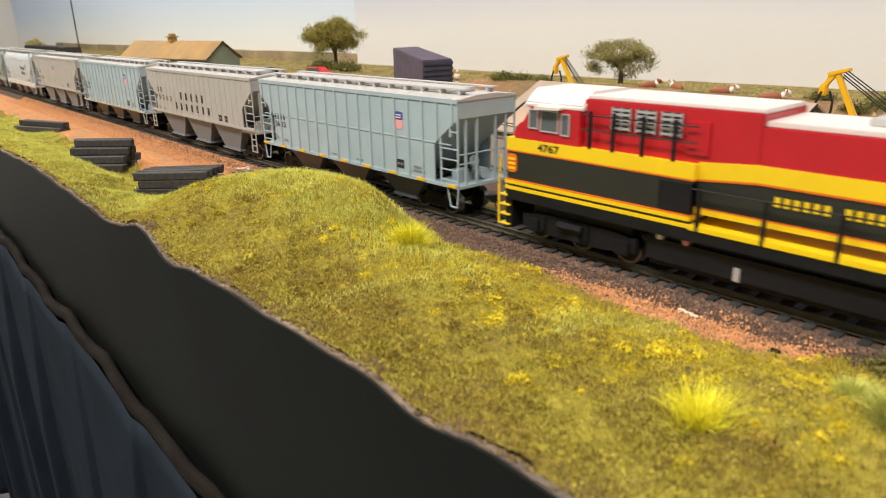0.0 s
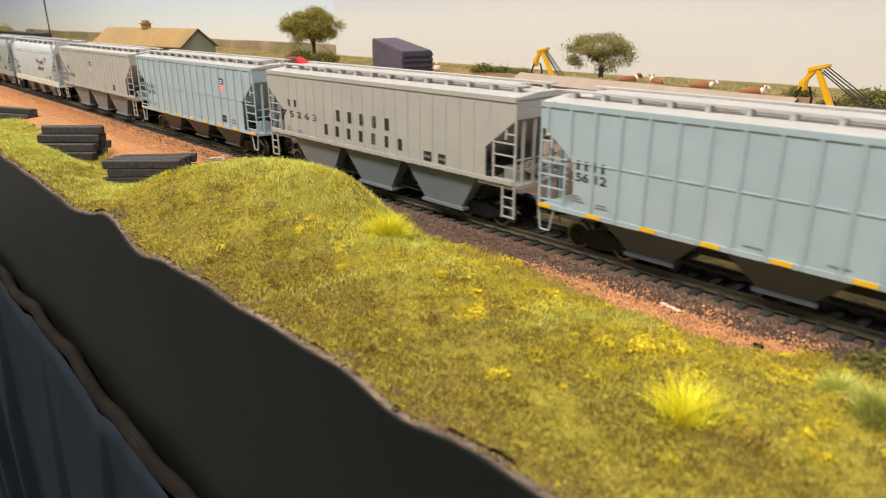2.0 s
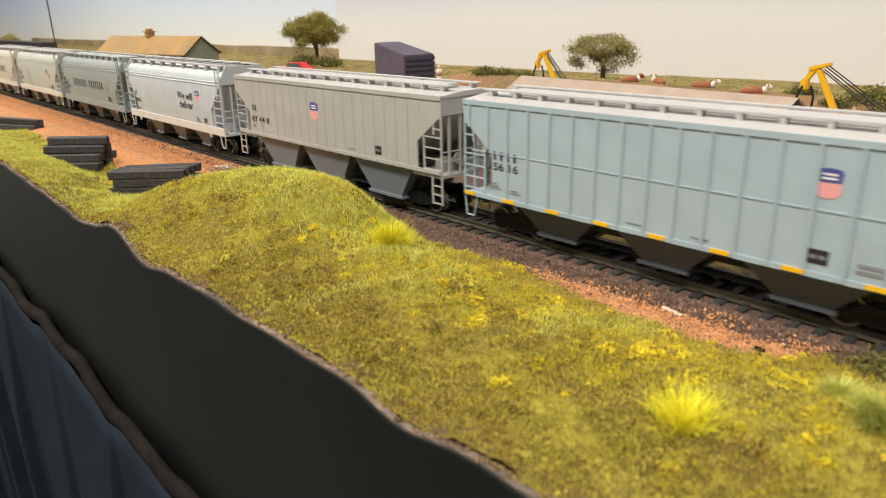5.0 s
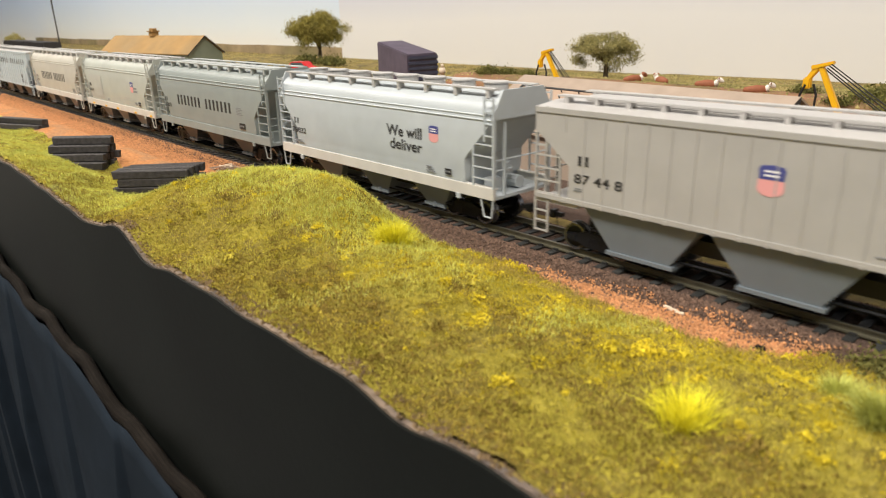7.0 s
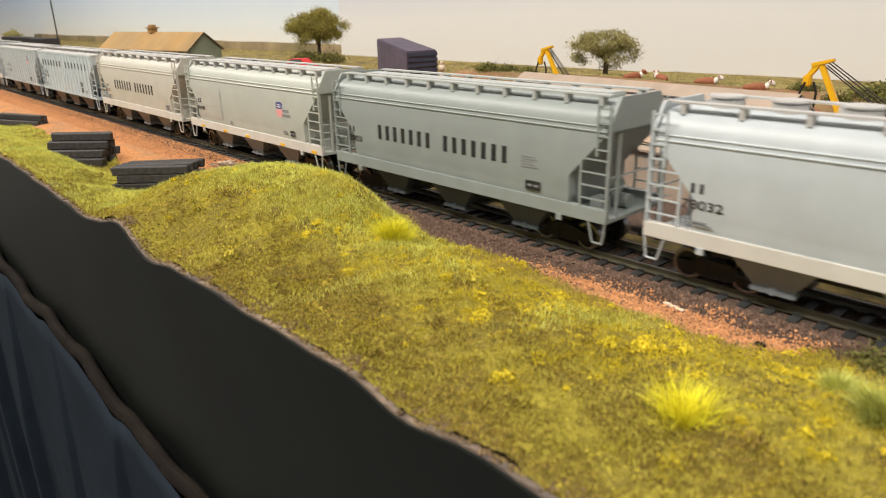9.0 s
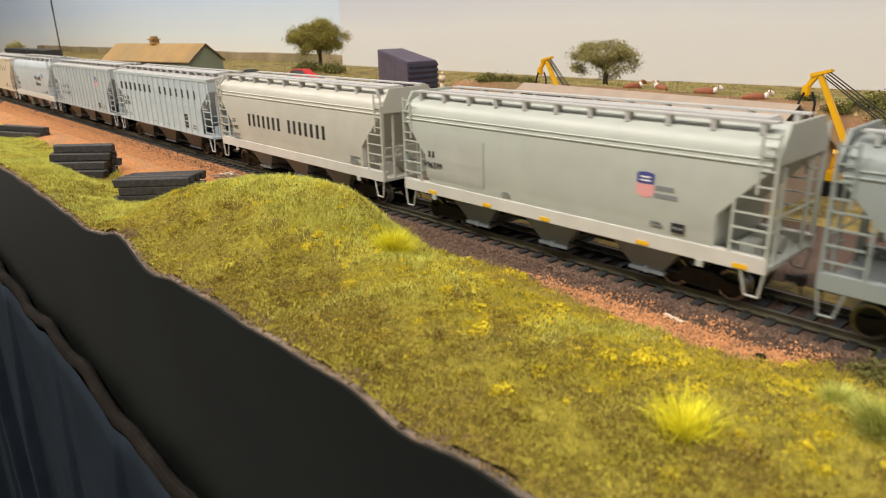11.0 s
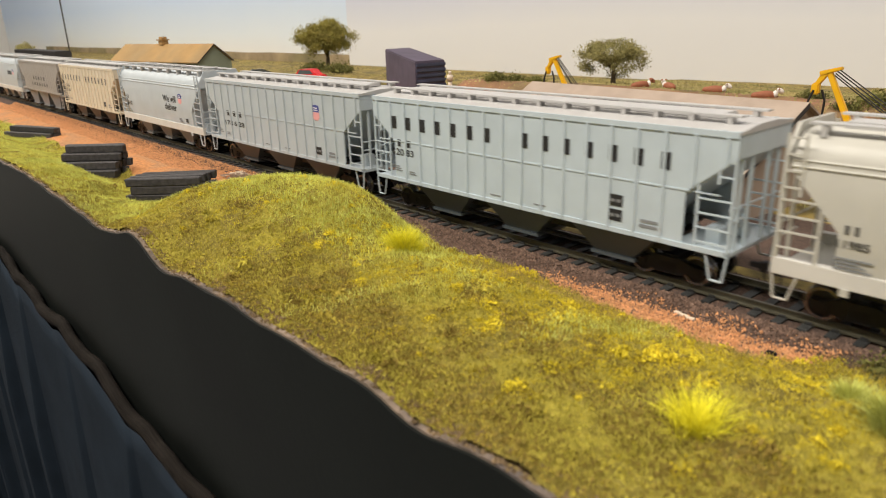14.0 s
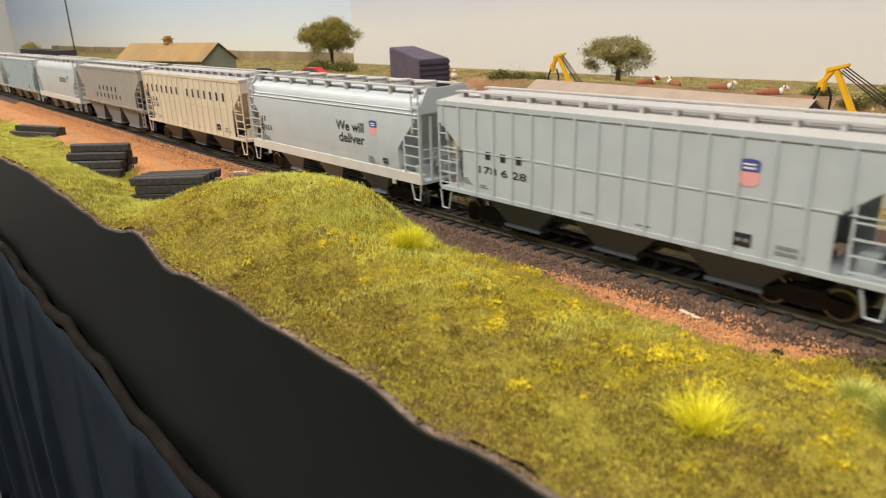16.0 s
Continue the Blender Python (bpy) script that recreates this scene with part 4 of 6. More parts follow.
    print_lines(c, -0.3870 - o, 0.0320, 0.0085, 2, YR, h=0.0016, gap=0.0026)
    data_panel(c, -0.3800 - o, 0.0215, 0.0048, 0.0032, YR)
    print_lines(c, -0.3880 - o, 0.0225, 0.0050, 2, YR)
    print_lines(c, -0.4560 - o, 0.0212, 0.0050, 2, YR)
    yellow_tabs(c, [-0.4980 - o, -0.4640 - o, -0.4330 - o, -0.3900 - o, -0.3560 - o], 0.0148, -W - 0.0002, 0.0048)
    place(c, -0.3480, -0.5180)
    # 8
    c = round_car("hopper_wagon", 0.176, P_CREAM, "cream rounded covered hopper wagon with bold black lettering", brackets=10)
    o = -0.6220
    bars("brand_bars", c, INK, -0.6715 - o, -0.5825 - o, 0.0298, 0.0372, 15, YR, 0.44, skip=(7,))
    words("lettering", "11985", 0.0024, INK, c, -0.6930 - o, 0.0262, YR, 0.0085)
    bars("reporting_bars", c, INK, -0.6920 - o, -0.6870 - o, 0.0302, 0.0328, 2, YR, 0.42)
    print_lines(c, -0.6930 - o, 0.0200, 0.010, 4, YR)
    print_lines(c, -0.5620 - o, 0.0210, 0.0085, 4, YR)
    place(c, -0.5340, -0.7100)
    # 9
    s0, s1 = -0.7230, -0.9080
    c = ribbed(s0, s1, P_ICE, "120 83", "ice-grey ribbed covered hopper wagon with spaced black lettering", count=2, shield=False)
    o = (s0 + s1) / 2
    bars("brand_bars", c, INK, -0.8965 - o, -0.7420 - o, 0.0408, 0.0466, 15, YS_, 0.34, skip=(7,))
    data_panel(c, 0.0470, 0.0250, 0.0058, 0.0042, YS_)
    # 10
    ribbed(-0.9190, -1.1030, P_BLUE2, "178 6 28", "cool grey ribbed covered hopper wagon with a shield emblem", count=3)
    # 12
    s0, s1 = -1.2960, -1.4760
    c = ribbed(s0, s1, P_IVORY, "120 65", "ivory ribbed covered hopper wagon with spaced black lettering", count=2, shield=False)
    o = (s0 + s1) / 2
    bars("brand_bars", c, INK, -0.0845, 0.0680, 0.0400, 0.0456, 15, YS_, 0.34, skip=(7,))
    # 13
    c = side_car("hopper_wagon", 0.180, P_GREY2, "G", "dark grey flush-sided covered hopper wagon with black lettering")
    bars("brand_bars", c, INK, -0.03, 0.03, 0.034, 0.038, 5, YF, 0.3)
    bars("brand_bars", c, INK, -0.04, 0.04, 0.027, 0.031, 7, YF, 0.3)
    place(c, -1.4860, -1.6660)
    # 14
    c = round_car("hopper_wagon", 0.172, P_WHITE, "pale grey-white rounded covered hopper wagon with a black slogan", brackets=10)
    bars("brand_bars", c, INK, 0.018, 0.045, 0.0346, 0.0398, 6, YR, 0.5)
    emblem(c, 0.052, 0.0345, 0.0062, 0.0072, YR)
    place(c, -1.6780, -1.8500)
    # 15
    ribbed(-1.8610, -2.0450, P_BLUE, "156 08", "pale blue-grey ribbed covered hopper wagon, yellow tabs, shield emblem", tabs=True)
    # 16
    ribbed(-2.0560, -2.2400, P_BLUE2, "178 6 11", "cool grey ribbed covered hopper wagon with a shield emblem", count=3)


def build_loco():
    o = 0.985
    X = lambda s: s - o
    lo = new("locomotive")
    tagged(lo, "red, yellow and black model diesel locomotive, roof glare painted pale", "locomotive")
    w = 0.0172

    def slab(name, s0, s1, z0, z1, mat, half=w, label="", bevel=0.0003, parent=lo):
        bm = bmesh.new()
        box(bm, X(s0), X(s1), -half, half, z0, z1)
        return part(name, bm, mat, parent, label, bevel)
    slab("frame", 0.858, 1.112, 0.0165, 0.0212, BLACK, 0.0178)
    slab("lower_body", 0.8575, 0.9405, 0.0212, 0.0376, CHARCOAL, w, "charcoal lower cab and hood side")
    slab("lower_body", 0.9405, 1.110, 0.0278, 0.0395, CHARCOAL, 0.0150, "charcoal lower hood side")
    slab("walkway", 0.9405, 1.112, 0.0212, 0.0222, BLACK, 0.0178)
    # nose and cab
    bm = bmesh.new()
    prism(bm, [(X(0.8575), 0.0376), (X(0.8575), 0.0440), (X(0.8605), 0.0480), (X(0.8690), 0.0505), (X(0.8690), 0.0376)], -0.0140, 0.0140)
    part("nose", bm, RED, lo, "red sloping nose", 0.0006)
    bm = bmesh.new()
    prism(bm, [(X(0.8575), 0.0376), (X(0.8665), 0.0505), (X(0.8700), 0.0560), (X(0.8940), 0.0560), (X(0.8940), 0.0376)], -w, w)
    cab = part("cab", bm, RED, lo, "red cab", 0.0004)
    bm = bmesh.new()
    a = [(-w, 0.0552), (-w, 0.0572), (-0.0105, 0.0622), (0.0105, 0.0622), (w, 0.0572), (w, 0.0552)]
    ra, rb = [bm.verts.new((X(0.8665), y, z)) for y, z in a], [bm.verts.new((X(0.8950), y, z)) for y, z in a]
    bm.faces.new(ra), bm.faces.new(rb[::-1])
    for i in range(6):
        j = (i + 1) % 6
        bm.faces.new((ra[i], rb[i], rb[j], ra[j]))
    part("cab_roof", bm, GLARE_ROOF, cab, "cab roof with overhead glare painted pale", 0.0006)
    for s0, s1, z0, z1 in ((0.8755, 0.8835, 0.0468, 0.0542), (0.8856, 0.8888, 0.0462, 0.0536), (0.8696, 0.8734, 0.0475, 0.0542)):
        bm = bmesh.new()
        box(bm, X(s0), X(s1), -w - 0.0002, w + 0.0002, z0, z1)
        g = part("window", bm, GLASS, cab, "dark cab window")
        for q in (-1, 1):
            bm = bmesh.new()
            y0, y1 = q * w - 0.0005, q * w + 0.0005
            box(bm, X(s0) - 0.0005, X(s0), y0, y1, z0 - 0.0005, z1 + 0.0005)
            box(bm, X(s1), X(s1) + 0.0005, y0, y1, z0 - 0.0005, z1 + 0.0005)
            box(bm, X(s0), X(s1), y0, y1, z1, z1 + 0.0005)
            box(bm, X(s0), X(s1), y0, y1, z0 - 0.0005, z0)
            part("window_frame", bm, LOUVRE, g)
    bm = bmesh.new()
    prism(bm, [(X(0.8735), 0.0562), (X(0.8860), 0.0562), (X(0.8860), 0.0554), (X(0.8735), 0.0548)], -w - 0.0026, -w)
    part("sunshade", bm, GLARE_ROOF, cab)
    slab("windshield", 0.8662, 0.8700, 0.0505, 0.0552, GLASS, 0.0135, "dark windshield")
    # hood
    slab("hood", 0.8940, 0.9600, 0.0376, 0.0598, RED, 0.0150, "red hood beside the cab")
    slab("hood_roof", 0.8945, 0.9600, 0.0598, 0.0612, GLARE_ROOF, 0.0140, "hood roof with overhead glare painted pale")
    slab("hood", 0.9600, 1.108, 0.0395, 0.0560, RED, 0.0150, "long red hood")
    slab("hood_roof", 0.9600, 1.106, 0.0560, 0.0578, GLARE_ROOF, 0.0138, "hood roof with overhead glare painted pale")
    slab("radiator", 1.070, 1.108, 0.0540, 0.0610, RED, 0.0170)
    slab("dynamic_brake_box", 0.9360, 0.9440, 0.0450, 0.0560, RED, 0.0158)
    slab("exhaust_stack", 0.985, 1.005, 0.0578, 0.0600, LOUVRE, 0.006)
    for s0 in (0.9065, 0.9165, 0.9262):
        bm = bmesh.new()
        box(bm, X(s0), X(s0) + 0.0078, -0.0154, -0.0148, 0.0500, 0.0580)
        g = part("louvre", bm, CHARCOAL, lo, "silver louvred grille")
        bm = bmesh.new()
        for k in range(5):
            box(bm, X(s0) + 0.0002, X(s0) + 0.0076, -0.0159, -0.0153, 0.0504 + 0.0016 * k, 0.0512 + 0.0016 * k)
        for k in range(3):
            box(bm, X(s0) + 0.0037 * k, X(s0) + 0.0037 * k + 0.0004, -0.0160, -0.0153, 0.0500, 0.0580)
        part("slat", bm, LOUVRE, g)
    # painted bands
    slab("stripe", 0.8572, 0.9408, 0.0374, 0.0424, YELLOW, w + 0.0002, "broad yellow stripe", 0)
    slab("stripe_line", 0.8572, 0.9408, 0.0368, 0.0374, ORANGE, w + 0.0002, "thin orange line", 0)
    bm = bmesh.new()
    prism(bm, [(X(0.9408), 0.0374), (X(0.9600), 0.0392), (X(1.1085), 0.0392), (X(1.1085), 0.0446), (X(0.9600), 0.0446), (X(0.9408), 0.0430)], -0.0153, 0.0153)
    part("stripe", bm, YELLOW, lo, "broad yellow stripe")
    bm = bmesh.new()
    prism(bm, [(X(0.9408), 0.0367), (X(0.9600), 0.0385), (X(1.1085), 0.0385), (X(1.1085), 0.0392), (X(0.9600), 0.0392), (X(0.9408), 0.0374)], -0.0153, 0.0153)
    part("stripe_line", bm, ORANGE, lo)
    for z0, z1, m in ((0.0234, 0.0249, YELLOW), (0.0249, 0.0254, ORANGE), (0.0210, 0.0223, YELLOW)):
        slab("sill_stripe", 0.8570, 0.9406, z0, z1, m, w + 0.0008, "narrow yellow sill stripe", 0)
    for z0, z1, m in ((0.0258, 0.0276, YELLOW), (0.0276, 0.0281, ORANGE)):
        slab("sill_stripe", 0.9406, 1.110, z0, z1, m, 0.0153, "narrow yellow hood stripe", 0)
    slab("sill_stripe", 0.9406, 1.110, 0.0206, 0.0223, YELLOW, 0.0181, "narrow yellow sill stripe", 0)
    slab("battery_box", 0.9280, 0.9405, 0.0255, 0.0360, BLACK, w + 0.0003)
    words("road_number", "4767", 0.0030, INK, lo, X(0.8740), 0.0385, -w - 0.0004, 0.0108)
    bars("brand_bars", lo, YELLOW, X(0.9655), X(1.022), 0.0328, 0.0358, 20, -0.0152, 0.6, skip=(6, 11))
    bm = bmesh.new()
    prism(bm, [(X(0.8588), 0.0282), (X(0.8618), 0.0282), (X(0.8630), 0.0292), (X(0.8630), 0.0348), (X(0.8618), 0.0358), (X(0.8588), 0.0358), (X(0.8578), 0.0348), (X(0.8578), 0.0292)], -w - 0.0003, -w)
    e = part("emblem", bm, ORANGE, lo, "orange herald plate")
    bm = bmesh.new()
    for k in range(3):
        box(bm, X(0.8586), X(0.8622), -w - 0.0005, -w - 0.0003, 0.0294 + 0.0019 * k, 0.0304 + 0.0019 * k)
    part("emblem_bars", bm, YELLOW, e)
    # handrails
    for s0 in (0.8985, 0.9085, 0.9205, 0.9325):
        bm = bmesh.new()
        box(bm, X(s0) - 0.0006, X(s0) + 0.0006, -w - 0.0004, -w + 0.0004, 0.0424, 0.0560)
        part("handrail_post", bm, BLACK, lo)
    bm = bmesh.new()
    for z in (0.0492, 0.0545):
        rod(bm, (X(0.8950), -w, z), (X(0.9405), -w, z), 0.0003, 5)
    part("handrail", bm, BLACK, lo)
    for k in range(8):
        s0 = 0.9435 + 0.0215 * k
        bm = bmesh.new()
        box(bm, X(s0) - 0.0006, X(s0) + 0.0006, -0.0182, -0.0174, 0.0206, 0.0345)
        part("handrail_post", bm, BLACK, lo)
    bm = bmesh.new()
    rod(bm, (X(0.9405), -0.0178, 0.0345), (X(1.108), -0.0178, 0.0345), 0.0003, 5)
    part("handrail", bm, BLACK, lo)
    # end steps, pilot and yellow grab rails
    for k in range(4):
        for y0 in (-0.0176, 0.0110):
            bm = bmesh.new()
            box(bm, X(0.8535), X(0.8590), y0, y0 + 0.0066, 0.0050 + 0.0042 * k, 0.0056 + 0.0042 * k)
            part("step", bm, YELLOW, lo, "yellow-edged boarding step")
    slab("pilot", 0.8560, 0.8600, 0.0040, 0.0212, BLACK, 0.0165, "black pilot plate")
    for y in (-0.0175, -0.0108, 0.0108, 0.0175):
        bm = bmesh.new()
        rod(bm, (X(0.8532), y, 0.0050), (X(0.8532), y, 0.0222), 0.0005, 6)
        rod(bm, (X(0.8532), y, 0.0222), (X(0.8545), y, 0.0345), 0.0004, 6)
        part("grab_rail", bm, YELLOW, lo, "yellow grab rail")
    coupler(lo, X(0.8555), -1)
    slab("fuel_tank", 0.9215, 1.005, 0.0038, 0.0165, BLACK, 0.0150, "black fuel tank", 0.0025)
    slab("sight_glass", 0.9560, 0.9585, 0.0058, 0.0108, LOUVRE, 0.0153)
    for s0 in (0.9275, 0.9375):
        slab("tank_valve", s0, s0 + 0.0025, 0.0140, 0.0160, WHITE_INK if s0 < 0.93 else PINK_INK, 0.0156)
    # two three-axle trucks
    for c0 in (0.892, 1.060):
        bm = bmesh.new()
        for q in (-1, 1):
            y = q * 0.0135
            prism(bm, [(X(c0) - 0.0275, 0.0060), (X(c0) - 0.0275, 0.0110), (X(c0) - 0.018, 0.0125), (X(c0) + 0.018, 0.0125), (X(c0) + 0.0275, 0.0110), (X(c0) + 0.0275, 0.0060), (X(c0) + 0.012, 0.0042), (X(c0) - 0.012, 0.0042)], y - 0.0012, y + 0.0012)
            for dx in (-0.0215, 0.0, 0.0215):
                box(bm, X(c0) + dx - 0.003, X(c0) + dx + 0.003, y - 0.002, y + 0.002, 0.0045, 0.0098)
                rod(bm, (X(c0) + dx + 0.0055, y + q * 0.0014, 0.0062), (X(c0) + dx + 0.0055, y + q * 0.0014, 0.0120), 0.0011, 8)
            rod(bm, (X(c0) - 0.008, y + q * 0.002, 0.0100), (X(c0) + 0.004, y + q * 0.002, 0.0100), 0.0017, 8)
        box(bm, X(c0) - 0.024, X(c0) + 0.024, -0.012, 0.012, 0.0085, 0.0165)
        tr = part("truck", bm, BLACK, lo, "black three-axle truck", 0.0002)
        for dx in (-0.0215, 0.0, 0.0215):
            ws = part("wheelset", lathe(0.0060), STEEL, tr)
            grime(ws, 0.0060)
            ws.location = (X(c0) + dx, 0, 0.0060)
            LOCO_WHEELS.append((ws, X(c0) + dx))
    TRAIN.append((lo, o))


LOCO_WHEELS = []
build_loco()
build_train()


def motions():
    """The train runs at one even speed past the camera; its wheels roll."""
    for car, s in TRAIN:
        walk(car, [(t, pose(s + SPEED * (t - 7.0), YC, 0)) for t in (0.0, 8.0, 16.0)])
    for radius, wheels in ((WHEEL_R, WHEELSETS), (0.0060, LOCO_WHEELS)):
        turn = math.degrees(SPEED / radius)
        for ws, x in wheels:
            walk(ws, [(i / 15, pose(x, 0, radius, 0, i / 15 * turn, 0)) for i in range(241)])

# ---- timber stacks and debris beside the track ----
def beam_fill(l, w, h, seed):
    def fill(bm):
        r = random.Random(seed)
        box(bm, 0, l, 0, w, 0, h)
        bmesh.ops.bevel(bm, geom=list(bm.edges), offset=0.00045, segments=1, affect='EDGES')
        for q in bm.verts:
            q.co.x += r.uniform(-0.0005, 0.0005)
            q.co.z += r.uniform(-0.0001, 0.0001)
    return fill


def timber_stack(x, y, z, angle, columns, layers, length, step, label, seed):
    """Squared timbers laid side by side in layers; step shifts the layers into stairs."""
    r = random.Random(seed)
    st = new("timber_stack")
    st.matrix_basis = pose(x, y, z, 0, 0, angle)
    tagged(st, label, "timber stack", group="timber stacks beside the track")
    w, h = (0.0048 if step else 0.0046), (0.0050 if step else 0.0045)
    for k in range(layers):
        for c in range(columns if not step else max(1, columns - k)):
            key = ("beam", length, h, r.randrange(5))
            shared("timber", key, beam_fill(length, 0.0040, h * 0.97, key[3]), TIMBER, st, pose(r.uniform(-0.0030, 0.0030), -c * w + (0 if not step else -0.0002 * k), k * h, 0, 0, r.uniform(-3.0, 3.0)))
    return st


timber_stack(-0.1880, -0.0780, -0.0060, 49.5, 4, 4, 0.0410, False, "neat stack of black creosoted timbers on the grass", 1)
timber_stack(-0.3200, -0.0800, -0.0060, 43, 5, 4, 0.0410, True, "stepped pile of black creosoted timbers on the grass", 2)
timber_stack(-0.5700, -0.0657, -0.0065, 23, 3, 2, 0.0640, True, "low pile of dark timbers on the grass", 3)

WOOD = material("weathered_sticks", (0.30, 0.22, 0.16), 0.85, vary=0.3, scale=300, island=0.5)
rr = random.Random(9)
heap = new("scrap_heap")
heap.matrix_basis = pose(-0.205, -0.010, -0.0052)
tagged(heap, "small heap of pale and brown scrap sticks on the gravel", "scrap heap")
for i in range(26):
    l = rr.uniform(0.004, 0.014)
    bm = bmesh.new()
    box(bm, -l / 2, l / 2, -0.0005, 0.0005, -0.0004, 0.0004)
    s = part("stick", bm, WOOD if i % 4 else CHIP, heap)
    s.matrix_basis = pose(rr.gauss(0, 0.008), rr.gauss(0, 0.004), 0.0006 + 0.0022 * rr.random(), rr.uniform(-15, 15), rr.uniform(-12, 12), rr.gauss(35, 35))

# ---- buildings and vehicles behind the train ----
SHED_WALL = material("shed_green_grey", (0.22, 0.25, 0.19), 0.8, vary=0.12, scale=40)
SHED_ROOF = material("rusty_roof", (0.40, 0.24, 0.085), 0.8, vary=0.15, scale=30, other=(0.30, 0.20, 0.09), other_scale=14)
CONC = material("brown_concrete_roof", (0.37, 0.29, 0.23), 0.85, vary=0.12, scale=60, bump=0.2, bump_scale=600)
CONC2 = material("brown_hatch_panel", (0.42, 0.30, 0.22), 0.85, vary=0.10, scale=50)
DARK = material("dark_shadow_paint", (0.03, 0.028, 0.03), 0.7, vary=0.1)
PURPLE = material("tarpaulin_purple", (0.090, 0.070, 0.105), 0.7, vary=0.2, scale=60)
PURPLE_RIB = material("tarpaulin_slate", (0.05, 0.055, 0.10), 0.6, vary=0.2, scale=60)
ORANGE_RED = material("orange_wagon", (0.62, 0.13, 0.03), 0.5, vary=0.1)
CAR_RED = material("car_red", (0.72, 0.03, 0.035), 0.3, vary=0.03)
CRANE = material("crane_yellow", (0.80, 0.44, 0.005), 0.4, vary=0.06, scale=60)
HOSE = material("black_hose", (0.012, 0.011, 0.010), 0.5, vary=0)
COW_BROWN = material("cow_brown", (0.30, 0.10, 0.045), 0.7, vary=0.15, scale=200)
COW_WHITE = material("cow_white", (0.78, 0.72, 0.66), 0.7, vary=0.08, scale=200)
BARK = material("tree_bark", (0.10, 0.075, 0.045), 0.9, vary=0.3, scale=200)
LEAF = material("tree_leaf_olive", (0.26, 0.225, 0.05), 0.9, vary=0.3, scale=60, island=0.5)
LEAF2 = material("tree_leaf_pale", (0.43, 0.385, 0.15), 0.9, vary=0.3, scale=60, island=0.5)
BANK = material("bare_brown_bank", (0.26, 0.125, 0.065), 0.95, vary=0.25, scale=60, bump=0.8, bump_scale=400, other=(0.20, 0.13, 0.06), other_scale=25)
HILLGRASS = material("hill_grass", (0.37, 0.30, 0.12), 0.95, vary=0.3, scale=60, island=0.22, other=(0.26, 0.23, 0.08), other_scale=20)
BUSH = material("bush_green", (0.15, 0.145, 0.035), 0.95, vary=0.3, scale=80, island=0.5)
FIGURE = material("figure_paint", (0.70, 0.58, 0.46), 0.7, vary=0.05)


def gable_building(name, x, y, z, angle, length, half, ridge, eave, base, wall_m, roof_m, label, category):
    """A ridge along the local x axis from 0 to length; z heights are given from the ground line."""
    b = new(name)
    b.matrix_basis = pose(x, y, z, 0, 0, angle)
    tagged(b, label, category)
    bm = bmesh.new()
    a = [(-half + 0.002, base), (-half + 0.002, eave - 0.0006), (0, ridge - 0.0012), (half - 0.002, eave - 0.0006), (half - 0.002, base)]
    va, vb = [bm.verts.new((0.003, p, q)) for p, q in a], [bm.verts.new((length - 0.003, p, q)) for p, q in a]
    bm.faces.new(va), bm.faces.new(vb[::-1])
    for i in range(5):
        j = (i + 1) % 5
        bm.faces.new((va[i], vb[i], vb[j], va[j]))
    part("wall", bm, wall_m, b)
    for s in (-1, 1):
        bm = bmesh.new()
        p = [(0, ridge), (s * half, eave), (s * half, eave - 0.0012), (0, ridge - 0.0012)]
        va, vb = [bm.verts.new((0, q, w)) for q, w in p], [bm.verts.new((length, q, w)) for q, w in p]
        bm.faces.new(va), bm.faces.new(vb[::-1])
        for i in range(4):
            j = (i + 1) % 4
            bm.faces.new((va[i], vb[i], vb[j], va[j]))
        part("roof", bm, roof_m, b)
    return b


GZ = -0.0090
shed = gable_building("goods_shed", -0.9498, 0.1758, GZ, 11.5, 0.2248, 0.0295, 0.0750, 0.0518, 0, SHED_WALL, SHED_ROOF, "green-grey shed with a rusty tan gable roof and ridge vent", "shed")
bm = bmesh.new()
for s in (-1, 1):
    for i in range(28):
        x = 0.004 + 0.2168 * i / 27
        v0 = [bm.verts.new(p) for p in ((x - 0.0004, 0, 0.0752), (x + 0.0004, 0, 0.0752), (x + 0.0004, s * 0.0295, 0.0520), (x - 0.0004, s * 0.0295, 0.0520))]
        bm.faces.new(v0)
part("roof_ribs", bm, SHED_ROOF, shed)
bm = bmesh.new()
box(bm, 0.099, 0.109, -0.005, 0.005, 0.0735, 0.0800)
box(bm, 0.097, 0.111, -0.007, 0.007, 0.0800, 0.0815)
box(bm, 0.100, 0.108, -0.004, 0.004, 0.0815, 0.0850)
part("roof_vent", bm, SHED_ROOF, shed, "small ridge ventilator", 0.0004)
bm = bmesh.new()
for s in (-1, 1):
    va = [bm.verts.new(p) for p in ((0.2252, 0, 0.0752), (0.2252, s * 0.0298, 0.0518), (0.2252, s * 0.0298, 0.0500), (0.2252, 0, 0.0734))]
    bm.faces.new(va)
part("bargeboard", bm, DARK, shed)
bm = bmesh.new()
box(bm, 0.2212, 0.2222, -0.012, 0.004, 0.0, 0.030)
part("door", bm, SHED_ROOF, shed, "wide end door")

dock = gable_building("unloading_shed", -0.1224, 0.1824, GZ, -5.8, 0.1985, 0.052, 0.0545, 0.0262, 0, CONC, CONC, "long low brown roofed bunker with a framed hatch panel", "building")
slope = math.degrees(math.atan2(0.0545 - 0.0262, 0.052))
bm = bmesh.new()
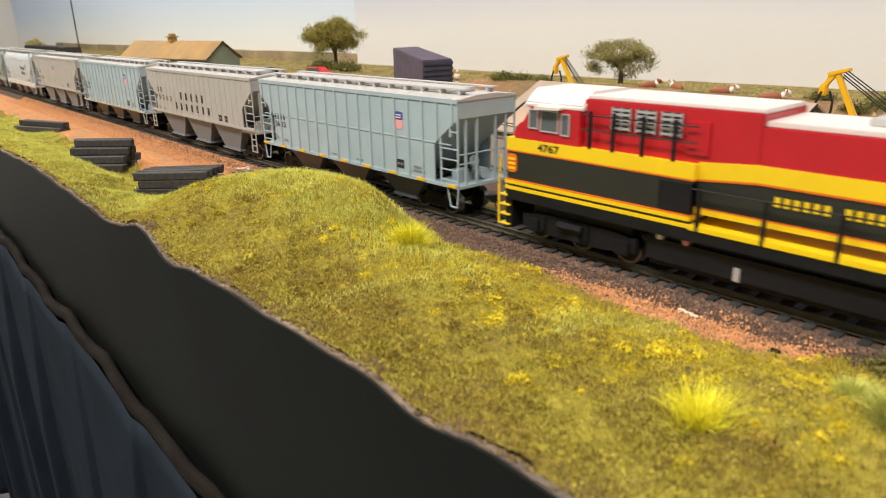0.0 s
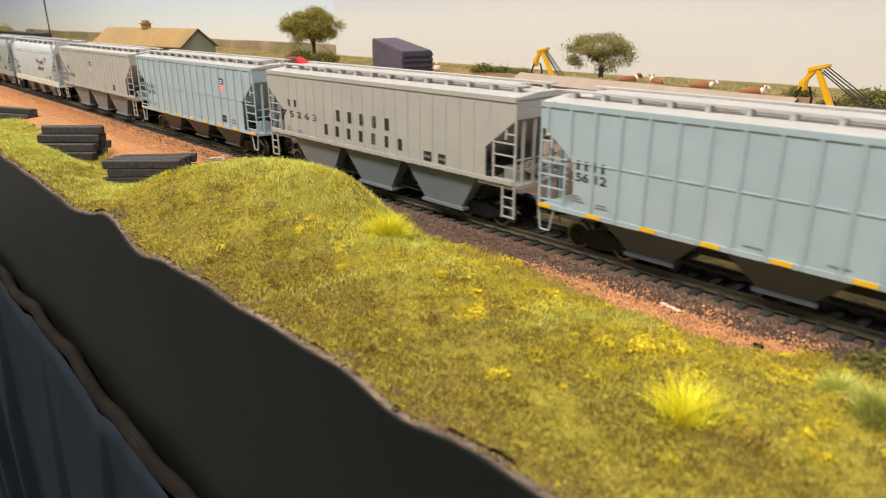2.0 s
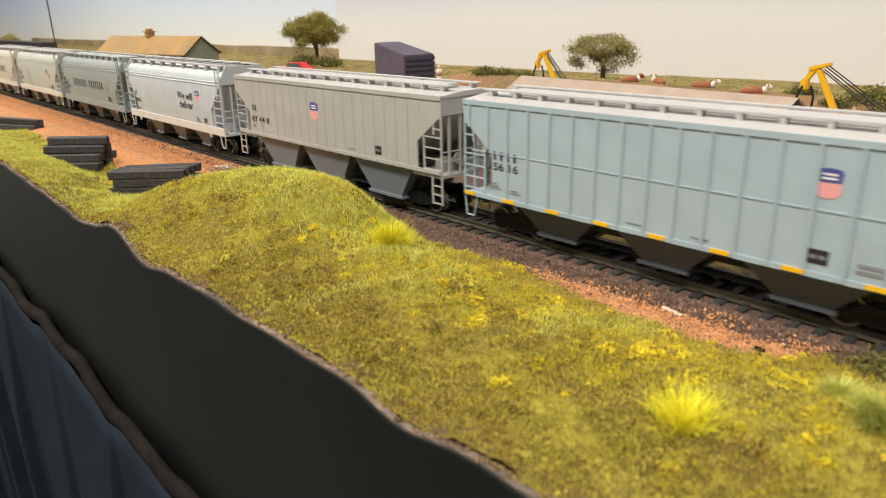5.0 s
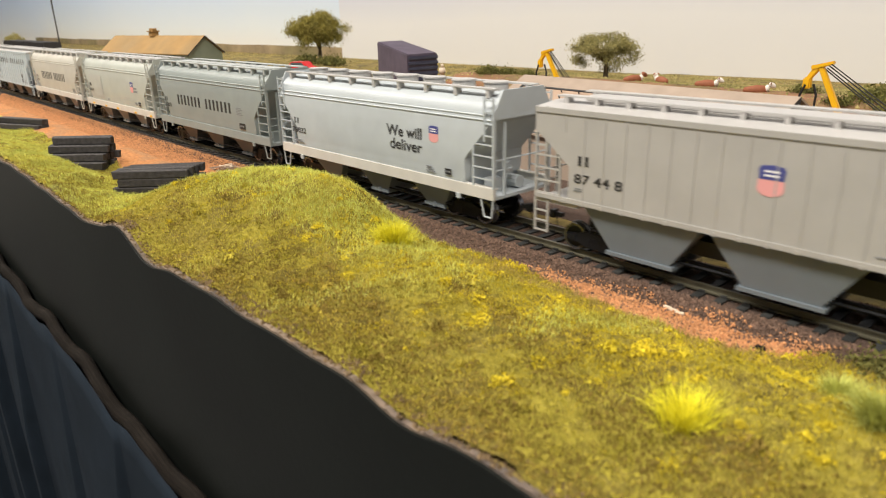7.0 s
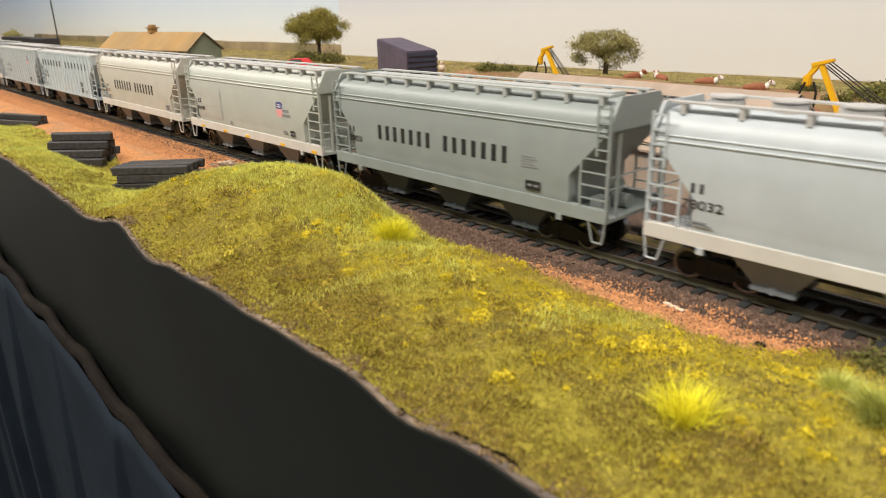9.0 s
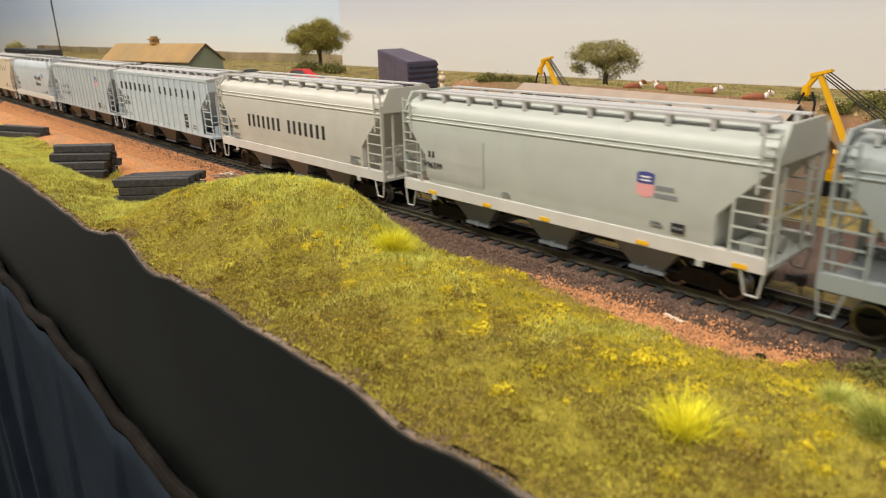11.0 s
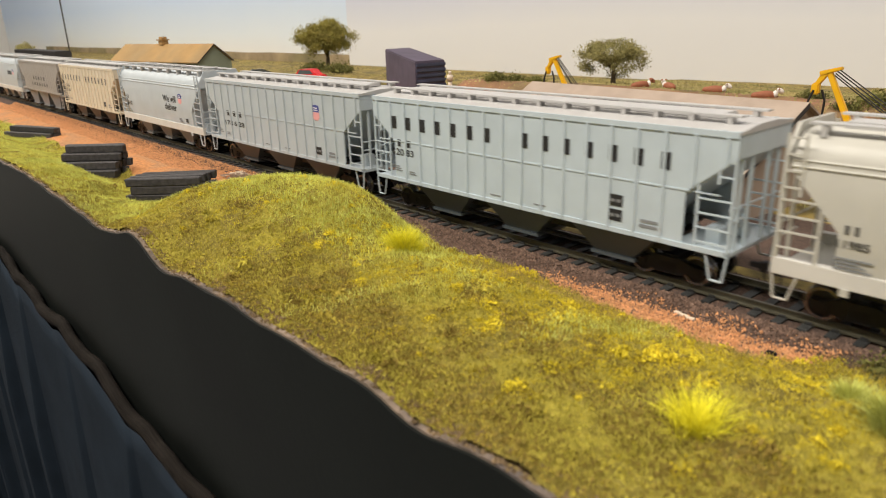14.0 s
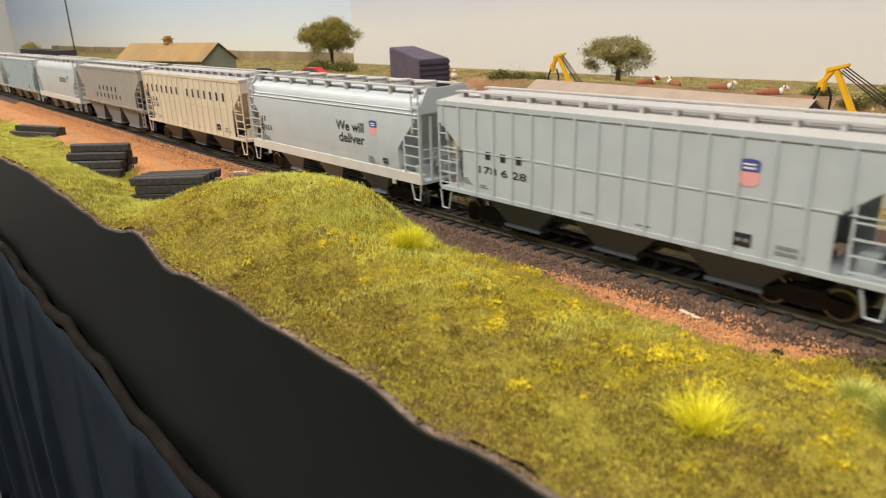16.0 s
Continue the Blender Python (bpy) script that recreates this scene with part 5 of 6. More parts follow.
# framed panel lying on the slope that faces the track
box(bm, 0.014, 0.150, -0.054, -0.0150, 0.0002, 0.0010)
pn = part("hatch_panel", bm, CONC2, dock, "paler hatch panel")
pn.matrix_basis = pose(0, 0, 0.0545, slope, 0, 0)
bm = bmesh.new()
box(bm, 0.012, 0.152, -0.0152, -0.0138, 0.0002, 0.0016)
box(bm, 0.0118, 0.0132, -0.054, -0.0138, 0.0002, 0.0014)
rl = part("panel_groove", bm, DARK, dock, "dark edge rail")
rl.matrix_basis = pose(0, 0, 0.0545, slope, 0, 0)
for i in range(9):
    for j, yy in enumerate((-0.0172, -0.0240)):
        def fill(bm):
            rod(bm, (0, 0, 0.0004), (0, 0, 0.0022), 0.0004, 6)
            rod(bm, (0, 0, 0.0022), (0.0016, -0.0006, 0.0024), 0.0004, 6)
        hk = shared("hook", "hook", fill, GUNMETAL, dock, pose(0, 0, 0.0545, slope, 0, 0) @ pose(0.022 + 0.0150 * i + 0.004 * j, yy, 0.0008))
bm = bmesh.new()
va = [bm.verts.new(p) for p in ((0.1989, 0, 0.0545), (0.1989, -0.052, 0.0262), (0.1989, -0.052, 0.0240), (0.1989, 0, 0.0515))]
bm.faces.new(va)
part("bargeboard", bm, DARK, dock)

# Tarpaulin-covered load on an orange flat wagon
load = new("covered_load")
tagged(load, "dark purple tarpaulin-covered load with a sloping top", "load")
bm = bmesh.new()
foot = [(-0.5141, 0.350), (-0.416, 0.318), (-0.4113, 0.360), (-0.5151, 0.392)]
tops = [0.0552, 0.0438, 0.0438, 0.0552]
lo_v = [bm.verts.new((*p, 0.0010)) for p in foot]
hi_v = [bm.verts.new((*p, z)) for p, z in zip(foot, tops)]
bm.faces.new(lo_v[::-1]), bm.faces.new(hi_v)
for i in range(4):
    j = (i + 1) % 4
    bm.faces.new((lo_v[i], lo_v[j], hi_v[j], hi_v[i]))
part("body", bm, PURPLE, load, "", 0.0012)
for k in range(7):
    bm = bmesh.new()
    z = 0.0015 + 0.0060 * k
    a, b = Vector((-0.4158, 0.3180, 0)), Vector((-0.4111, 0.3600, 0))
    d = (b - a).normalized().cross(Vector((0, 0, 1))) * 0.0016
    v0 = [bm.verts.new((*(a + o)[:2], zz)) for o in (Vector(), d) for zz in (z, z + 0.0038)]
    v1 = [bm.verts.new((*(b + o)[:2], zz)) for o in (Vector(), d) for zz in (z, z + 0.0038)]
    for q in ((0, 1, 3, 2),):
        bm.faces.new([v0[i] for i in q]), bm.faces.new([v1[i] for i in q[::-1]])
    for i, j in ((0, 1), (1, 3), (3, 2), (2, 0)):
        bm.faces.new((v0[i], v0[j], v1[j], v1[i]))
    part("rib", bm, PURPLE_RIB, load, "", 0.0006)
bm = bmesh.new()
vv = [bm.verts.new((p[0], p[1], z)) for z in (-0.0086, 0.0008) for p in ((-0.522, 0.346), (-0.408, 0.308), (-0.398, 0.362), (-0.520, 0.400))]
bm.faces.new(vv[3::-1]), bm.faces.new(vv[4:])
for i in range(4):
    j = (i + 1) % 4
    bm.faces.new((vv[i], vv[j], vv[4 + j], vv[4 + i]))
tagged(part("flat_wagon", bm, ORANGE_RED, None, bevel=0.0008), "orange-red flat wagon carrying the covered load", "wagon")

bm = bmesh.new()
rod(bm, (0, 0, 0), (0, 0, 0.012), 0.0024, 8)
rod(bm, (0, 0, 0.012), (0, 0, 0.0185), 0.0034, 10)
rod(bm, (0, 0, 0.0185), (0, 0, 0.0225), 0.0017, 10)
fg = part("figurine", bm, FIGURE, None, bevel=0.0008, smooth=True)
fg.matrix_basis = pose(-0.338, 0.300, float(ground_height(-0.338, 0.300)))
tagged(fg, "plain pale model figurine standing beside the bank", "figurine")

# Vehicles in the yard
def small_car(name, x, y, angle, mat, label, k=1.0):
    v = new(name)
    v.matrix_basis = pose(x, y, float(ground_height(x, y)), 0, 0, angle)
    tagged(v, label, "vehicle")
    bm = bmesh.new()
    prism(bm, [(-0.026 * k, 0.004), (-0.026 * k, 0.010), (-0.019 * k, 0.0115), (-0.012 * k, 0.0175 * k), (0.010 * k, 0.0180 * k), (0.017 * k, 0.0120), (0.026 * k, 0.0105), (0.027 * k, 0.004)], -0.0105, 0.0105)
    part("body", bm, mat, v, "", 0.0016)
    bm = bmesh.new()
    prism(bm, [(-0.0145 * k, 0.0120), (-0.0105 * k, 0.0165 * k), (0.0090 * k, 0.0168 * k), (0.0140 * k, 0.0122)], -0.0108, 0.0108)
    part("window", bm, GLASS, v)
    for x0 in (-0.016, 0.016):
        for y0 in (-0.0105, 0.0085):
            bm = bmesh.new()
            rod(bm, (x0 * k, y0, 0.0040), (x0 * k, y0 + 0.002, 0.0040), 0.0040, 14)
            part("wheel", bm, BLACK, v)
    return v


small_car("car", -0.792, 0.405, 20, CAR_RED, "red car parked in the yard", 1.1)
small_car("tractor", -0.985, 0.415, 70, GUNMETAL, "dark grey vehicle parked beside the shed", 0.9)
bm = bmesh.new()
prism(bm, [(-0.006, 0), (0.008, 0), (0.008, 0.006), (0.003, 0.018), (-0.001, 0.018), (-0.006, 0.008)], -0.005, 0.005)
yl = part("yellow_machine", bm, CRANE, None, bevel=0.0008)
yl.matrix_basis = pose(-0.855, 0.39, GZ, 0, 0, 20)
tagged(yl, "small yellow machine cab in the yard", "machine")
bm = bmesh.new()
box(bm, -0.03, 0.03, -0.012, 0.012, 0, 0.0145)
tn = part("trailer", bm, CHIP, None, bevel=0.0012)
tn.matrix_basis = pose(-0.735, 0.405, GZ, 0, 0, 10)
tagged(tn, "low tan trailer parked in the yard", "trailer")


# Yellow loader booms
def boom(name, x, y, k, label, cable_x):
    """A raised two-piece boom with hoses and stay cables on a tracked base."""
    b = new(name)
    b.matrix_basis = pose(x, y, float(ground_height(x, y)))
    tagged(b, label, "crane")
    g = float(ground_height(x, y))
    H = lambda z: z - g
    bm = bmesh.new()
    box(bm, -0.012, 0.030, -0.014, 0.014, 0.004, 0.014)
    box(bm, 0.002, 0.020, -0.010, 0.010, 0.014, 0.022)
    part("body", bm, CRANE, b, "", 0.001)
    for s in (-1, 1):
        bm = bmesh.new()
        prism(bm, [(-0.016, 0.001), (-0.013, 0), (0.031, 0), (0.034, 0.001), (0.034, 0.006), (0.031, 0.008), (-0.013, 0.008), (-0.016, 0.006)], s * 0.015 - 0.003, s * 0.015 + 0.003)
        part("crawler_track", bm, BLACK, b)
    top = H(0.0574)

    def beam(name, p, q, w, d):
        bm = bmesh.new()
        p, q = Vector(p), Vector(q)
        n = (q - p).normalized()
        m = Vector((-n.z, 0, n.x)) * w
        pts = [p + m, q + m * 0.7, q - m * 0.7, p - m]
        prism(bm, [(v.x, v.z) for v in pts], -d, d)
        return part(name, bm, CRANE, b, "", 0.0004)
    beam("main_boom", (0.0255, 0, 0.018), (0.0020, 0, top - 0.001), 0.0019, 0.0016)
    beam("head", (-0.0022, 0, top - 0.0028), (0.0090, 0, top + 0.0004), 0.0013, 0.0020)
    beam("stick", (0.0010, 0, top - 0.002), (-0.0034, 0, top - 0.0090), 0.0017, 0.0015)
    bm = bmesh.new()
    box(bm, -0.0058, -0.0016, -0.0020, 0.0020, top - 0.0145, top - 0.0080)
    part("clamp", bm, CRANE, b, "", 0.0008)
    for s, x1 in ((-1, -0.0062), (1, 0.0012)):
        bm = bmesh.new()
        pts = [Vector((-0.004 + 0.003 * (s > 0), s * 0.002, top - 0.012)), Vector((x1, s * 0.002, top - 0.018)), Vector((x1 - 0.0004, s * 0.002, top - 0.026)), Vector((x1 + 0.001, s * 0.002, 0.018))]
        for p, q in zip(pts[:-1], pts[1:]):
            rod(bm, p, q, 0.0007, 6)
        part("hose", bm, HOSE, b)
    for i, (dz, ex) in enumerate(((0.0, 0.0), (-0.0012, -0.002), (-0.0026, -0.005), (-0.0036, -0.006))):
        bm = bmesh.new()
        a, e = Vector((0.0075 - 0.001 * i, -0.0015 + 0.001 * i, top + dz)), Vector((cable_x + ex, 0, 0.022 + dz * 0.8))
        mid = (a + e) / 2 - Vector((0, 0, 0.0012))
        rod(bm, a, mid, 0.00035 * k, 5), rod(bm, mid, e, 0.00035 * k, 5)
        part("cable", bm, HOSE, b, "dark stay cable")
    bm = bmesh.new()
    box(bm, cable_x - 0.012, cable_x + 0.004, -0.008, 0.008, 0.0, 0.0222)
    part("counterweight", bm, CRANE, b, "", 0.001)
    return b


boom("loader_crane", 0.0590, 0.222, 1.0, "yellow crane boom with black hoses and cables", 0.075)
boom("loader_crane", -0.1700, 0.262, 1.0, "yellow crane boom with cables behind the bunker roof", 0.045)


# Cattle on the hill
def cow(x, y, angle, face_white, label):
    c = new("cow")
    c.matrix_basis = pose(x, y, float(ground_height(x, y)) - 0.0022, 0, 0, angle) @ Matrix.Scale(0.75, 4)
    tagged(c, label, "cow", group="cattle on the hill")
    bm = bmesh.new()
    bmesh.ops.create_icosphere(bm, subdivisions=2, radius=1.0)
    for v in bm.verts:
        v.co = Vector((v.co.x * 0.0125, v.co.y * 0.0048, 0.0052 + v.co.z * (0.0048 + 0.0006 * math.sin(v.co.x * 4))))
    part("body", bm, COW_BROWN, c, "", 0, True)
    bm = bmesh.new()
    bmesh.ops.create_icosphere(bm, subdivisions=2, radius=1.0)
    for v in bm.verts:
        v.co = Vector((0.0145 + v.co.x * 0.0036, v.co.y * 0.0021, 0.0098 + v.co.z * 0.0026 - v.co.x * 0.0012))
    part("head", bm, COW_WHITE if face_white else COW_BROWN, c, "white face" if face_white else "", 0, True)
    for s in (-1, 1):
        bm = bmesh.new()
        prism(bm, [(0.0122, 0.0112), (0.0132, 0.0128), (0.0140, 0.0112)], s * 0.0026 - 0.0009, s * 0.0026 + 0.0009)
        part("ear", bm, COW_BROWN, c)
        for x0 in (-0.008, 0.007):
            bm = bmesh.new()
            rod(bm, (x0, s * 0.004, 0.0012), (x0 + 0.006, s * 0.0052, 0.0010), 0.0011, 6)
            part("leg", bm, COW_WHITE, c)
    bm = bmesh.new()
    bmesh.ops.create_icosphere(bm, subdivisions=1, radius=1.0)
    for v in bm.verts:
        v.co = Vector((0.010 + v.co.x * 0.0030, v.co.y * 0.0042, 0.0066 + v.co.z * 0.0040))
    part("chest", bm, COW_WHITE, c, "white chest", 0, True)
    return c


cow(-0.0600, 0.330, 15, True, "brown cow with white face lying on the hill")
cow(-0.1080, 0.345, 150, True, "white-faced brown cow lying on the hill")
cow(-0.0150, 0.318, 30, True, "brown cow with white chest lying on the hill")
cow(-0.1300, 0.335, 60, False, "brown cow half hidden on the hill")
cow(0.0360, 0.285, 170, True, "brown and white cow lying behind the crane")


# Trees
def tree(x, y, height, spread, mat, seed, label, width, lean=0.0, mid=0.62, tall=0.36):
    r = np.random.default_rng(seed)
    t = new("tree")
    t.matrix_basis = pose(x, y, float(ground_height(x, y)) - 0.001)
    tagged(t, label, "tree", group="trees on the layout")
    bm = bmesh.new()
    tips = []

    def grow(p, d, l, rad, depth):
        q = p + d * l
        n = 6
        u = d.orthogonal().normalized()
        w = d.cross(u)
        a = [bm.verts.new(p + rad * (math.cos(i * 6.283 / n) * u + math.sin(i * 6.283 / n) * w)) for i in range(n)]
        b = [bm.verts.new(q + rad * 0.68 * (math.cos(i * 6.283 / n) * u + math.sin(i * 6.283 / n) * w)) for i in range(n)]
        for i in range(n):
            bm.faces.new((a[i], a[(i + 1) % n], b[(i + 1) % n], b[i]))
        if depth == 0:
            tips.append(q)
            return
        for i in range(3 if depth > 1 else 4):
            an = r.uniform(0, 6.283)
            e = (d + 0.75 * spread * Vector((math.cos(an), math.sin(an), r.uniform(-0.1, 0.35)))).normalized()
            grow(q, e, l * r.uniform(0.62, 0.85), rad * 0.62, depth - 1)
            if depth < 3:
                tips.append(q)
    grow(Vector((0, 0, 0)), Vector((lean, 0, 1)).normalized(), height * 0.27, height * 0.032, 3)
    pts = np.array([list(q) for q in tips])
    kz = 0.86 * height / pts[:, 2].max()
    kr = width * 0.40 / np.percentile(np.hypot(pts[:, 0], pts[:, 1]), 90)
    for q in bm.verts:
        q.co.x, q.co.y, q.co.z = q.co.x * kr, q.co.y * kr, q.co.z * kz
    pts = pts * np.array([kr, kr, kz])
    part("trunk", bm, BARK, t, "", 0, True)
    # leaf clusters fill an uneven crown round the limbs
    k = 46
    a, b, q = r.uniform(0, 6.283, k), r.uniform(-1, 1, k), r.random(k) ** 0.45
    cl = np.stack([np.cos(a) * np.sqrt(1 - b * b) * width * 0.46, np.sin(a) * np.sqrt(1 - b * b) * width * 0.46, b * height * tall], -1) * q[:, None] + np.array([0, 0, height * mid])
    pts = np.concatenate([pts, cl, cl, cl])
    n = 36000 if width > 0.1 else 20000
    c = pts[r.integers(0, len(pts), n)] + r.normal(0, 1, (n, 3)) * np.array([width * 0.052, width * 0.052, height * 0.050])
    c = c[(c[:, 2] > height * (mid - 0.46))]
    n = len(c)
    s = r.uniform(0.6, 1.3, n) * (0.00104 if width > 0.1 else 0.00062)
    v = r.normal(0, 1, (n, 4, 3)) * s[:, None, None] * 0.75 + c[:, None]
    f = np.array([(0, 1, 2), (0, 2, 3), (0, 3, 1), (1, 3, 2)])
    ob = soup("crown", v.reshape(-1, 3), (f[None] + 4 * np.arange(n)[:, None, None]).reshape(-1, 3), mat)
    ob.parent = t
    return t


tree(-0.876, 0.497, 0.088, 0.9, LEAF, 4, "olive-green leafy model tree with a forked trunk", 0.108, mid=0.66, tall=0.33)
tree(-0.203, 0.400, 0.045, 1.35, LEAF2, 12, "small pale olive spreading tree on the hill", 0.070, mid=0.56, tall=0.42)
tree(-2.85, 0.43, 0.06, 1.1, LEAF2, 13, "distant grey-green tree behind the dark wagons", 0.07)

# Far end: pole and dark wagons
bm = bmesh.new()
rod(bm, (0, 0, 0), (0, 0, 0.22), 0.0020, 8)
rod(bm, (-0.012, 0, 0.20), (0.012, 0, 0.20), 0.0016, 6)
pl = part("utility_pole", bm, DARK, None)
pl.matrix_basis = pose(-2.145, 0.40, GZ)
tagged(pl, "thin dark utility pole far behind the train", "pole")
for i in range(2):
    g = new("gondola_wagon")
    g.matrix_basis = pose(-1.715 - 0.21 * i, 0.25, GZ)
    tagged(g, "dark open gondola wagon standing on the far siding", "wagon", group="dark gondola wagons")
    bm = bmesh.new()
    box(bm, -0.1, 0.1, -0.018, 0.018, 0.010, 0.052)
    part("body", bm, DARK, g, "", 0.0008)
    for k in range(12):
        def fill(bm):
            box(bm, -0.0012, 0.0012, -0.0012, 0.0012, 0.011, 0.051)
        shared("rib", "grib", fill, DARK, g, pose(-0.095 + 0.0172 * k, -0.0186, 0))
    for x in (-0.07, 0.07):
        bm = bmesh.new()
        box(bm, x - 0.014, x + 0.014, -0.011, 0.011, 0.0, 0.0105)
        part("truck", bm, BLACK, g, "", 0.001)

# Hill cover: bare bank towards the yard, grass and bushes on top
structure(strip("hill_bank", lambda x: 0 * x + 0.215, lambda x: 0 * x + 0.345, 0.0012, BANK, "bare reddish-brown bank below the hill", xs=np.arange(-0.375, 0.4, 0.008), n=30), "bare reddish-brown bank below the hill", "bank")
on_hill = lambda x, y, u: (ground_height(x, y) > 0.014 + 0.012 * waves(x, y, 40, 71)) | (u < 0.05)
turf_scatter("hill_turf", HILLGRASS, 70000, -0.40, 0.5, 0.25, 0.62, (0.0004, 0.0010), on_hill, 72, "olive and tan grass turf on the hill")
turf_scatter("yard_turf", HILLGRASS, 34000, -2.0, 0.2, 0.16, 0.74, (0.0006, 0.0016), lambda x, y, u: (waves(x, y, 16, 73) > -0.1), 74, "olive turf in the yard")
for i, (bx, by, bs) in enumerate(((-0.285, 0.315, 0.009), (-0.262, 0.320, 0.007), (-0.235, 0.318, 0.006), (0.0480, 0.300, 0.006), (0.066, 0.315, 0.011), (0.080, 0.300, 0.008), (0.015, 0.330, 0.006), (0.10, 0.32, 0.010), (0.171, -0.003, 0.0065), (0.1635, -0.0015, 0.004), (-0.80, 0.47, 0.016), (-0.86, 0.46, 0.018))):
    r = np.random.default_rng(80 + i)
    n = 1400
    c = r.normal(0, bs * 0.5, (n, 3)) * np.array([1.4, 1.0, 0.7])
    c[:, 2] = np.abs(c[:, 2])
    v = r.normal(0, 1, (n, 4, 3)) * bs * 0.075 + c[:, None] + np.array([bx, by, float(ground_height(bx, by)) + 0.0005])
    f = np.array([(0, 1, 2), (0, 2, 3), (0, 3, 1), (1, 3, 2)])
    tagged(soup("bush", v.reshape(-1, 3), (f[None] + 4 * np.arange(n)[:, None, None]).reshape(-1, 3), BUSH), "dark olive scrub bush growing on the turf", "bush", group="scrub bushes")

# ---- turf, grass, ballast and other ground cover ----
TX = np.concatenate([np.arange(-1.4, -0.55, 0.006), np.arange(-0.55, -0.2, 0.0016), np.arange(-0.2, 0.345, 0.0009)])
ragged_edge = lambda x, y: grass_edge(x) + 0.0022 * waves(x, y, 170, 31) + 0.0012 * waves(x, y, 520, 30)
grassy = lambda x, y: y < ragged_edge(x, y)
mat_sheet = sheet("turf_mat", TX, np.arange(FRONT + 0.0004, 0.0032, 0.0009), lambda x, y: np.where(grassy(x, y), turf_height(x, y), ground_height(x, y) - 0.003), TURF_MAT)
structure(mat_sheet, "lumpy olive foam turf glued over the bank", "turf")
# How yellow, brown and green the cover is from place to place
yellowness = lambda x, y: 0.75 * np.exp(-0.5 * ((y - grass_edge(x) + 0.026) / 0.020) ** 2) * np.clip((x + 0.03) / 0.04, 0, 1) + 0.95 * waves(x, y, 150, 33) + 0.9 * waves(x, y, 420, 34) - 0.45 * np.clip((-0.075 - y) / 0.03, 0, 1)
brownness = lambda x, y: 0.85 * np.clip((-0.058 - y) / 0.035, 0, 1.2) * np.clip((x + 0.06) / 0.10, 0.3, 1) + 0.2 * bump2(x, y, -0.045, -0.045, 0.05, 0.010) + 0.9 * waves(x, y, 110, 37) + 0.8 * waves(x, y, 330, 36)
greenness = lambda x, y: 1.3 * bump2(x, y, -0.095, -0.036, 0.050, 0.018) + 1.0 * bump2(x, y, -0.015, -0.048, 0.040, 0.016) + 0.4 * waves(x, y, 80, 35) + 0.5 * (x < -0.12)
turf_scatter("olive_turf", TURF_OLIVE, 45000, -0.75, 0.34, FRONT + 0.001, -0.002, (0.00015, 0.0004), lambda x, y, u: grassy(x, y), 41, "olive-brown foam turf covering the bank", power=1.5)
turf_scatter("yellow_turf", TURF_YELLOW, 50000, -0.6, 0.34, FRONT + 0.002, -0.002, (0.00015, 0.00045), lambda x, y, u: grassy(x, y) & (yellowness(x, y) + 0.5 * (u - 0.5) > 0.32), 42, "yellow-green foam turf clumps on the bank", lift=0.0002, power=1.4)
turf_scatter("brown_turf", TURF_BROWN, 50000, -0.25, 0.30, FRONT + 0.0005, -0.030, (0.00015, 0.00045), lambda x, y, u: (brownness(x, y) + 0.7 * (u - 0.5) > 0.55) | (u < np.clip((-0.104 - y) / 0.010, 0, 1)), 44, "brown earthy turf along the fascia edge", lift=0.0003, power=1.1)


turf_scatter("soil_crumbs", SOIL, 15000, -0.30, 0.30, FRONT - 0.0008, FRONT + 0.0055, (0.0002, 0.0007), lambda x, y, u: u < 0.35 + 0.6 * waves(x, y, 160, 48) + np.clip((y - FRONT) / 0.006, 0, 0.5), 49, "dark soil crumbs along the plaster rim", base_height=lambda x, y: edge_height(x) + 0.0004)


def foam_clumps(name, mat, clusters, crumbs, keep, seed, label):
    """Rounded lumps of foam, each a heap of small crumbs."""
    r = np.random.default_rng(seed)
    cx, cy = 0.34 - 0.75 * r.random(clusters) ** 1.25, r.uniform(FRONT + 0.004, -0.004, clusters)
    k = keep(cx, cy, r.random(clusters)) & grassy(cx, cy)
    cx, cy = cx[k], cy[k]
    n = len(cx)
    rad = r.uniform(0.0008, 0.0020, n) * np.where(r.random(n) < 0.2, 1.6, 1.0)
    d = r.normal(0, 1, (n, crumbs, 3))
    d /= np.linalg.norm(d, axis=-1, keepdims=True)
    d[..., 2] = np.abs(d[..., 2]) * 0.75
    c = np.stack([cx, cy, turf_height(cx, cy) - 0.0003], -1)[:, None] + d * (rad[:, None, None] * r.uniform(0.55, 1.1, (n, crumbs, 1)))
    c = c.reshape(-1, 3)
    s = np.repeat(rad, crumbs) * r.uniform(0.08, 0.17, len(c))
    v = r.normal(0, 1, (len(c), 4, 3)) * s[:, None, None] + c[:, None]
    f = np.array([(0, 1, 2), (0, 2, 3), (0, 3, 1), (1, 3, 2)])
    return tagged(soup(name, v.reshape(-1, 3), (f[None] + 4 * np.arange(len(c))[:, None, None]).reshape(-1, 3), mat), label, "turf", kind="stuff")


foam_clumps("yellow_foam_turf", TURF_YELLOW, 2600, 80, lambda x, y, u: yellowness(x, y) + 0.4 * (u - 0.5) > 0.38, 45, "yellow-green foam clumps on the bank")
foam_clumps("olive_foam_turf", TURF_OLIVE, 1300, 60, lambda x, y, u: u < 0.9, 46, "olive foam clumps on the bank")
foam_clumps("brown_foam_turf", TURF_BROWN, 1300, 50, lambda x, y, u: brownness(x, y) + 0.5 * (u - 0.5) > 0.6, 47, "dark brown-olive foam clumps on the bank")
r = np.random.default_rng(5)


